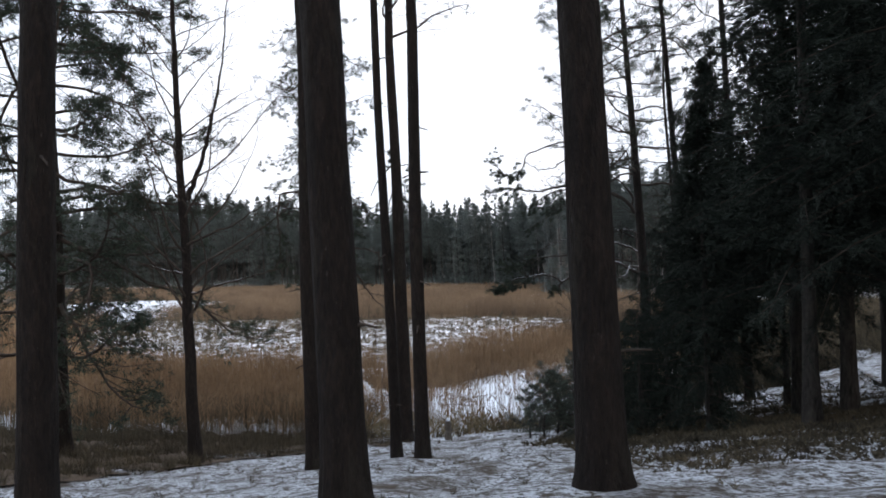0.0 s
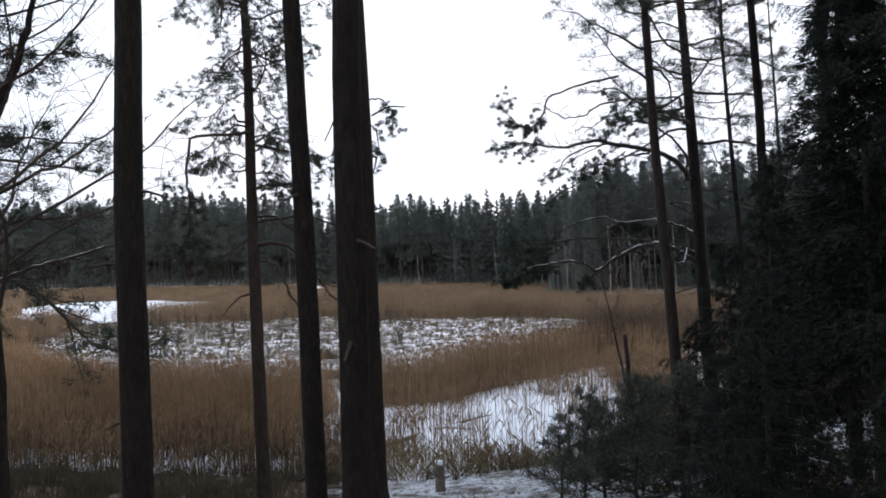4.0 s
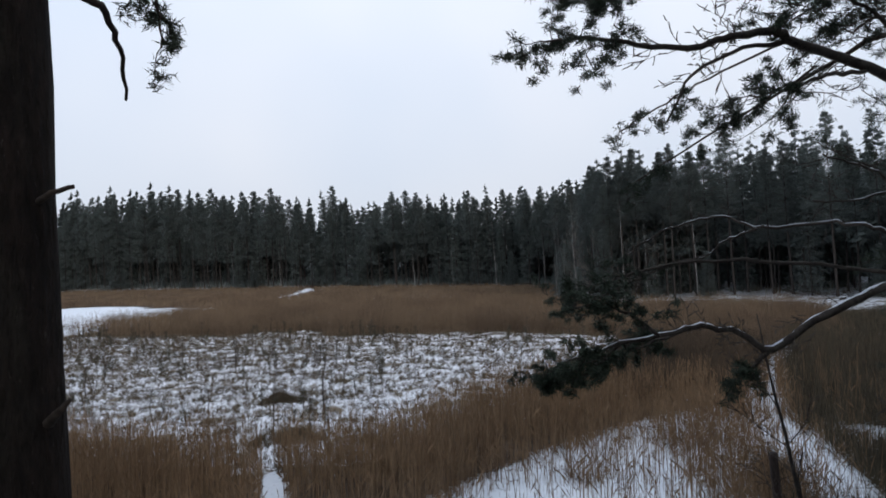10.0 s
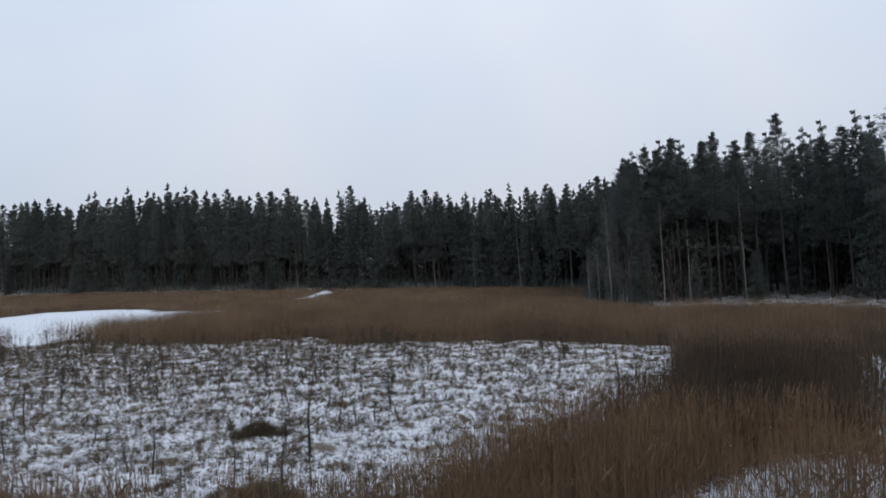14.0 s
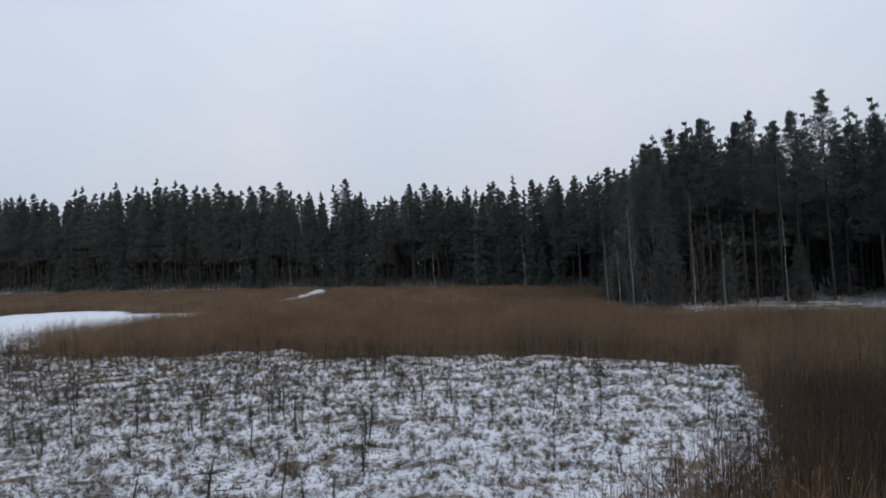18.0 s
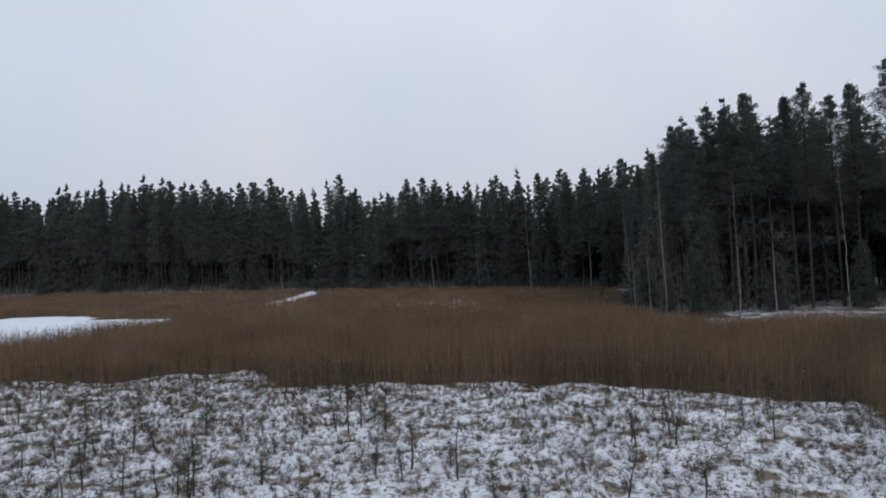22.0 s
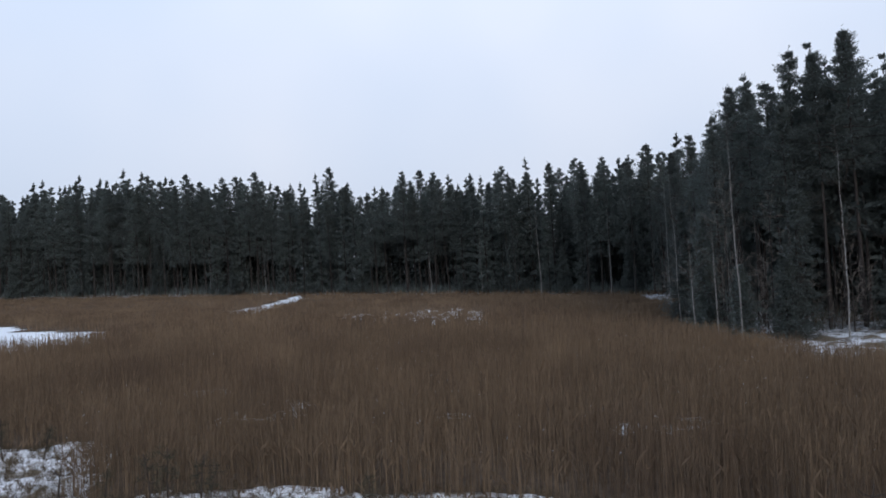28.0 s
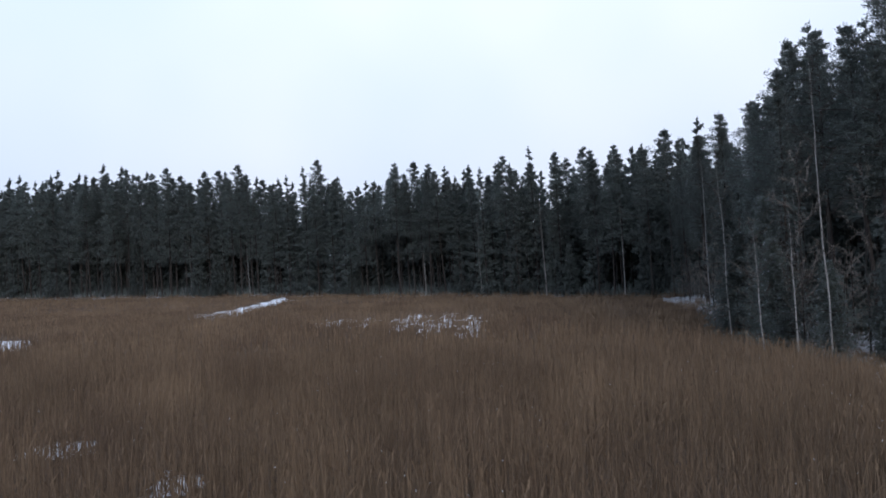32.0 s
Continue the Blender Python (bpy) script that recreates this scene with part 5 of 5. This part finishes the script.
growth("bog_shrubs", x, y, np.full(len(x), 0.16) + 0.07 * waves(x, y, 2.4, 11), 34, 0.27, 0.0035, 1.1, M_bog_heath, "low feathery grey-brown dwarf shrubs on the bog", "dwarf shrubs")
x, y = gl.uniform(-34, 13, 12000), gl.uniform(31, 72, 12000)
keep = (inside(BOG, x, y) | (edge_distance(BOG, x, y) < 1.0)) & (waves(x, y, 4, 63) + gl.normal(0, 0.5, 12000) + 0.8 * (edge_distance(BOG, x, y) < 1.2) > 0.35)
x, y = x[keep], y[keep]
growth("bog_grass", x, y, np.full(len(x), 0.08) + 0.07 * waves(x, y, 2.4, 11), 9, 0.24, 0.005, 0.9, M_bog_heath, "withered brown bog grass", "grass")
x, y = gl.uniform(-16, 9, 9000), gl.uniform(15, 24, 9000)
d = np.where(inside(LAKE, x, y), -1, 1) * edge_distance(LAKE, x, y)
keep = (d > -0.8) & (d < 4.5) & ((gl.random(9000) < np.where(x < -2.4, 0.7, 0.22)) & (waves(x, y, 1.8, 64) > -0.2)) & ~((x > -1.5) & (x < 2.2) & (y < 19.5))
x, y = x[keep], y[keep]
growth("shore_sedge", x, y, ground_z(x, y), 12, 0.42, 0.006, 0.7, M_heath, "dark brown sedge and heather along the lake edge", "sedge")


def dark_bank(x, y):
    edge = np.clip(14.4 - 1.15 * np.clip(-1.2 - x, 0, 9), 9.0, 30) + 0.8 * waves(x, y, 2.5, 81) + 0.4 * waves(x, y, 0.8, 82)
    return (y > edge + 0.5 * np.clip(-x - 11, 0, 30)) & (x < -1.2 + 0.6 * waves(x, y, 1.6, 83)) & (y < 22)


bank_litter = sheet("bank_litter", spaced((-34, 0, 0.2)), spaced((8, 22, 0.2)), lambda x, y: ground_z(x, y) + 0.03 + 0.01 * waves(x, y, 0.6, 84), M_litter, lambda x, y: dark_bank(x, y) & (waves(x, y, 3.1, 85) + 0.6 * waves(0.8 * x + 0.6 * y, 0.8 * y - 0.6 * x, 1.3, 87) > -0.75))
tagged(bank_litter, "bare brown litter at the foot of the bank", "litter", kind="structure")
gb = np.random.default_rng(58)
x, y = gb.uniform(-30, 0, 22000), gb.uniform(8, 22, 22000)
keep = dark_bank(x, y) & (waves(x, y, 1.5, 86) > -0.3)
x, y = x[keep], y[keep]
growth("bank_heath", x, y, ground_z(x, y), 10, 0.26, 0.005, 0.8, M_heath, "low dark heath and withered sedge at the foot of the bank", "heath")
x, y = gl.uniform(4.5, 12, 1500), gl.uniform(21.5, 31, 1500)
keep = (waves(x, y, 2.0, 73) > 0.0) & (x > 4.6 + 0.5 * (y - 22)) & (edge_distance(CHANNEL, x, y, False) > 0.7)
x, y = x[keep], y[keep]
growth("ice_brush", x, y, np.maximum(ground_z(x, y), 0), 30, 0.75, 0.006, 0.9, M_heath, "dark leafless brush standing in the ice by the bank", "brush")
x, y = gl.uniform(8, 36, 42000), gl.uniform(24, 80, 42000)
d = np.where(inside(LAKE, x, y), -1, 1) * edge_distance(LAKE, x, y)
keep = ((d > -0.6) | right_of_channel(x, y)) & (d < 11) & (waves(x, y, 5, 68) > -0.55) & (y < 72) & (edge_distance(CHANNEL, x, y, False) > 0.6) & ~inside(SHORE_SNOW, x, y)
x, y = x[keep], y[keep]
growth("shore_brush", x, y, np.maximum(ground_z(x, y), 0), 12, 1.0, 0.011, 0.8, M_heath, "tangle of dark leafless brush along the shore", "brush")
x, y = gl.uniform(10, 34, 16000), gl.uniform(62, 128, 16000)
d = np.where(inside(LAKE, x, y), -1, 1) * edge_distance(LAKE, x, y)
keep = (d > -2.2) & (d < 2.6) & (~inside(SHORE_SNOW, x, y) | (waves(x, y, 2.5, 74) > 0.5)) & (gl.random(16000) < np.where(d > 0.8, 0.35, 1.0))
x, y = x[keep], y[keep]
growth("shore_grass", x, y, np.maximum(ground_z(x, y), 0), 10, 0.75, 0.010, 0.7, M_reed_dark, "brown grass and low reeds along the foot of the shore", "grass")
fl = np.array([p[:2] for p in shore_rows(FAR_LINE, 9, 0.9, 0.7, 1.0, 19)])
growth("far_brush", fl[:, 0], fl[:, 1], ground_z(fl[:, 0], fl[:, 1]), 7, 1.5, 0.09, 0.8, M_pine_far_hazed, "dark undergrowth at the foot of the far wood", "undergrowth")
fl = np.array([p[:2] for p in shore_rows(FAR_LINE, 6, 0.6, 0.6, 0.8, 22)]) - [0.6, 3.0]
fl = fl[waves(fl[:, 0], fl[:, 1], 9, 76) < 0.75]
growth("far_sedge", fl[:, 0], fl[:, 1], np.maximum(ground_z(fl[:, 0], fl[:, 1]), 0), 6, 0.8, 0.05, 0.8, M_reed_dark, "brown sedge along the far shore", "sedge")
fl = np.array([p[:2] for p in shore_rows(RIGHT_LINE[2:], 7, 1.1, 0.9, 1.2, 20)])
growth("shore_undergrowth", fl[:, 0], fl[:, 1], ground_z(fl[:, 0], fl[:, 1]), 9, 1.15, 0.014, 0.9, M_heath, "brown undergrowth at the foot of the shore wood", "undergrowth")
sp = np.array([(p[0], p[1], p[3]) for p in SPRUCES])
pick = gl.integers(len(sp), size=5200)
ang, rad_ = gl.uniform(0, 6.283, 5200), gl.random(5200) ** 0.6
x, y = sp[pick, 0] + np.cos(ang) * rad_ * (sp[pick, 2] * 1.3 + 0.4), sp[pick, 1] + np.sin(ang) * rad_ * (sp[pick, 2] * 1.3 + 0.4)
growth("needle_litter", x, y, ground_z(x, y) + 0.02, 9, 0.09, 0.012, 3.0, M_heath, "brown fallen needles and twigs under the spruces", "needle litter")
x, y = gl.uniform(2.6, 13, 11000), 5.6 + 7 * gl.random(11000) ** 0.8
growth("fallen_twigs", x, y, ground_z(x, y) + 0.02, 8, 0.07, 0.008, 3.0, M_heath, "scattered brown needles and twigs on the thin snow", "needle litter")
x, y = gl.uniform(-9, 12, 2600), gl.uniform(3.4, 18, 2600)
keep = waves(x, y, 2.2, 66) > 0.25
x, y = x[keep], y[keep]
growth("floor_tufts", x, y, ground_z(x, y), 7, 0.09, 0.004, 1.2, M_heath, "low tufts of litter and dwarf shrubs poking through the snow", "undergrowth")


# ---- dwarf pines on the bog ----
def dwarf_pine(seed, h):
    """A thin stem with a small flat head of needles."""
    global rng
    keep_, rng = rng, np.random.default_rng(seed + 700)
    stem, leaf = Acc(), Acc()
    line = limb_line((0, 0, 0), (rng.normal(0, 0.06), rng.normal(0, 0.06), 1), h, 8, 0.05, 0.02)
    tube(stem, line, np.linspace(0.024, 0.008, len(line)), 5, 0.05)
    wood = Acc()
    for i in range(20):
        u = 1 - 0.72 * rng.random() ** 1.2
        p = line[int(u * 8)]
        a = rng.uniform(0, 6.283)
        tw = limb_line(p, (math.cos(a), math.sin(a), rng.uniform(0.1, 0.6)), h * 0.20 * rng.uniform(0.5, 1.2), 4, 0.25)
        tube(wood, tw, np.linspace(0.007, 0.003, len(tw)), 3, 0, False)
        tufts(leaf, tw[2:], np.tile(unit(tw[-1] - tw[0]), (len(tw) - 2, 1)), 9, 0.06, 0.0045, 1.3, 0.0, 0.035)
    rng = keep_
    return stem, wood, leaf


def bog_z(x, y):
    x, y = np.array([x]), np.array([y])
    return float((0.10 + 0.07 * waves(x, y, 2.4, 11) + 0.06 * waves(x, y, 0.9, 12))[0])


dwarfs = []
for i in range(7):
    stem, wood, leaf = dwarf_pine(i, (0.8, 1.0, 1.2, 0.7, 1.35, 0.9, 1.1)[i])
    top = new("dwarf_pine")
    part("stem", stem.mesh("stem", M_twig), top)
    tagged(part("limbwork", wood.mesh("limbwork", M_twig), top), kind="stuff")
    if i != 4:
        tagged(part("needles", leaf.mesh("needles", M_bog_pine), top), kind="stuff")
    dwarfs.append(tagged(top, "stunted bog pine with a thin dark stem" if i != 4 else "dead bare bog pine stem", "dwarf pine", "dwarf pines on the bog"))
gl = np.random.default_rng(52)
placed = 0
while placed < 294:
    x, y = gl.uniform(-33, 12), gl.uniform(32, 71)
    if not inside(BOG, np.array([x]), np.array([y]))[0] or edge_distance(BOG, np.array([x]), np.array([y]))[0] < 0.5 or gl.random() > 0.22 + 0.6 * (x < -2) + 0.012 * (y - 45) + 0.9 * float(waves(np.array([x]), np.array([y]), 6, 67)[0]):
        continue
    s = gl.uniform(0.6, 1.25)
    m = pose(x, y, bog_z(x, y) - 0.04, gl.normal(0, 3), gl.normal(0, 3), gl.uniform(0, 360)) @ Matrix.Diagonal((s, s, s, 1))
    if placed < 7:
        dwarfs[placed].matrix_basis = m
    else:
        copy_thing(dwarfs[int(gl.integers(7))], m).matrix_basis = m
    placed += 1
for x, y, s in ((-3.6, 38.0, 1.7), (-4.9, 48.1, 1.3), (-1.4, 53.0, 1.1), (4.75, 49.8, 1.0), (-10.5, 49.2, 1.3)):
    m = pose(x, y, bog_z(x, y) - 0.04, 2, -2, 70) @ Matrix.Diagonal((s, s, s, 1))
    copy_thing(dwarfs[4 if s > 1.2 else 2], m).matrix_basis = m

# heather mounds on the bog
for mx, my, mr, mh in ((-5.75, 40.3, 0.85, 0.28), (-3.9, 34.3, 1.1, 0.28)):
    ga, gr_ = gl.uniform(0, 6.283, 420), gl.random(420) ** 0.6
    lob = 1 + 0.3 * np.sin(3 * ga + 1 + mx) + 0.2 * np.sin(7 * ga)
    hx, hy = mx + mr * lob * gr_ * np.cos(ga), my + 0.6 * mr * lob * gr_ * np.sin(ga)
    hz = 0.08 + (mh + 0.10 * np.sin(5 * hx + 2 * hy)) * np.sqrt(1 - gr_ ** 2)
    acc = Acc()
    for lift in (0.45, 0.95):
        tufts(acc, np.stack([hx, hy, hz * lift], -1), np.stack([0.7 * gr_ * np.cos(ga), 0.7 * gr_ * np.sin(ga), np.full(420, 0.7)], -1), 7, 0.27, 0.004, 1.6)
    tagged(new("heather_mound", acc.mesh("heather_mound", M_bog_heath)), "low dark mound of heather on the snowy bog", "heather")

# ---- young pines, stump, snag and logs on the bank ----
for i, (x, y, h) in enumerate([(2.5, 14.9, 1.0), (2.75, 14.5, 1.5), (3.1, 14.9, 1.3), (3.4, 14.3, 1.7), (3.7, 15.1, 1.5), (3.0, 17.3, 1.3), (3.6, 17.9, 1.6), (4.0, 16.2, 1.6), (4.6, 17.4, 1.7), (3.4, 16.1, 1.2), (4.3, 18.6, 1.4), (5.6, 21.0, 1.4), (7.1, 22.8, 1.5), (4.2, 14.6, 1.8)]):
    sh = pine_shape(200 + i, h, 0.022, 0.05, int(15 * h), 0.75, k=8, needle=0.055, width=0.004, density=0.8, twigs=6, puff=0.03, lean=0.0, near=True, top_reach=0.3, sides=6, low=3, rise=0.5, steps=5)
    set_tree("young_pine", sh, pose(x, y, ground_at(x, y) - 0.03, 0, 0, 77 * i), "small grey-green young pine flecked with snow", "young pine", M_bark_grey, M_young, "young pines at the ice edge")


def log(name, a, b, r0, r1, label, category, mat, snow=True, seed=1):
    global rng
    keep_, rng = rng, np.random.default_rng(seed + 500)
    top = new(name)
    top.location = a
    d = np.array(b, float) - np.array(a, float)
    line = np.linspace(0, 1, 9)[:, None] * d[None] + rng.normal(0, 0.015, (9, 3))
    acc = Acc()
    tube(acc, line, np.linspace(r0, r1, 9), 9, 0.05)
    part("stem", acc.mesh("stem", mat, True), top)
    if snow:
        cap = Acc()
        tube(cap, line + np.array([0, 0, r0 * 0.7]), np.linspace(r0, r1, 9) * 0.6, 6, 0.1)
        part("snow_cap", cap.mesh("snow_cap", M_snowcap, True), top, "snow lying along the top")
    rng = keep_
    return tagged(top, label, category)


log("fallen_log", (-1.95, 21.9, 0.10), (-0.2, 24.3, 0.08), 0.09, 0.06, "fallen log half under snow at the ice edge", "log", M_deadwood)
log("fallen_pole", (1.1, 25.9, 0.06), (2.1, 26.6, 0.10), 0.03, 0.015, "thin fallen pole lying on the ice", "pole", M_deadwood, False, 2)
log("fallen_pole", (0.3, 25.2, 0.05), (1.5, 25.0, 0.06), 0.025, 0.012, "thin fallen pole lying on the ice", "pole", M_deadwood, False, 3)
log("snag", (5.25, 21.6, 0.0), (5.12, 21.6, 3.05), 0.07, 0.05, "broken standing snag at the edge of the ice", "snag", M_bark_red, False, 5)
log("tree_stump", (0.68, 17.76, ground_at(0.68, 17.76) - 0.05), (0.66, 17.76, 1.2), 0.10, 0.085, "small cut stump on the bank", "stump", M_deadwood, True, 6)
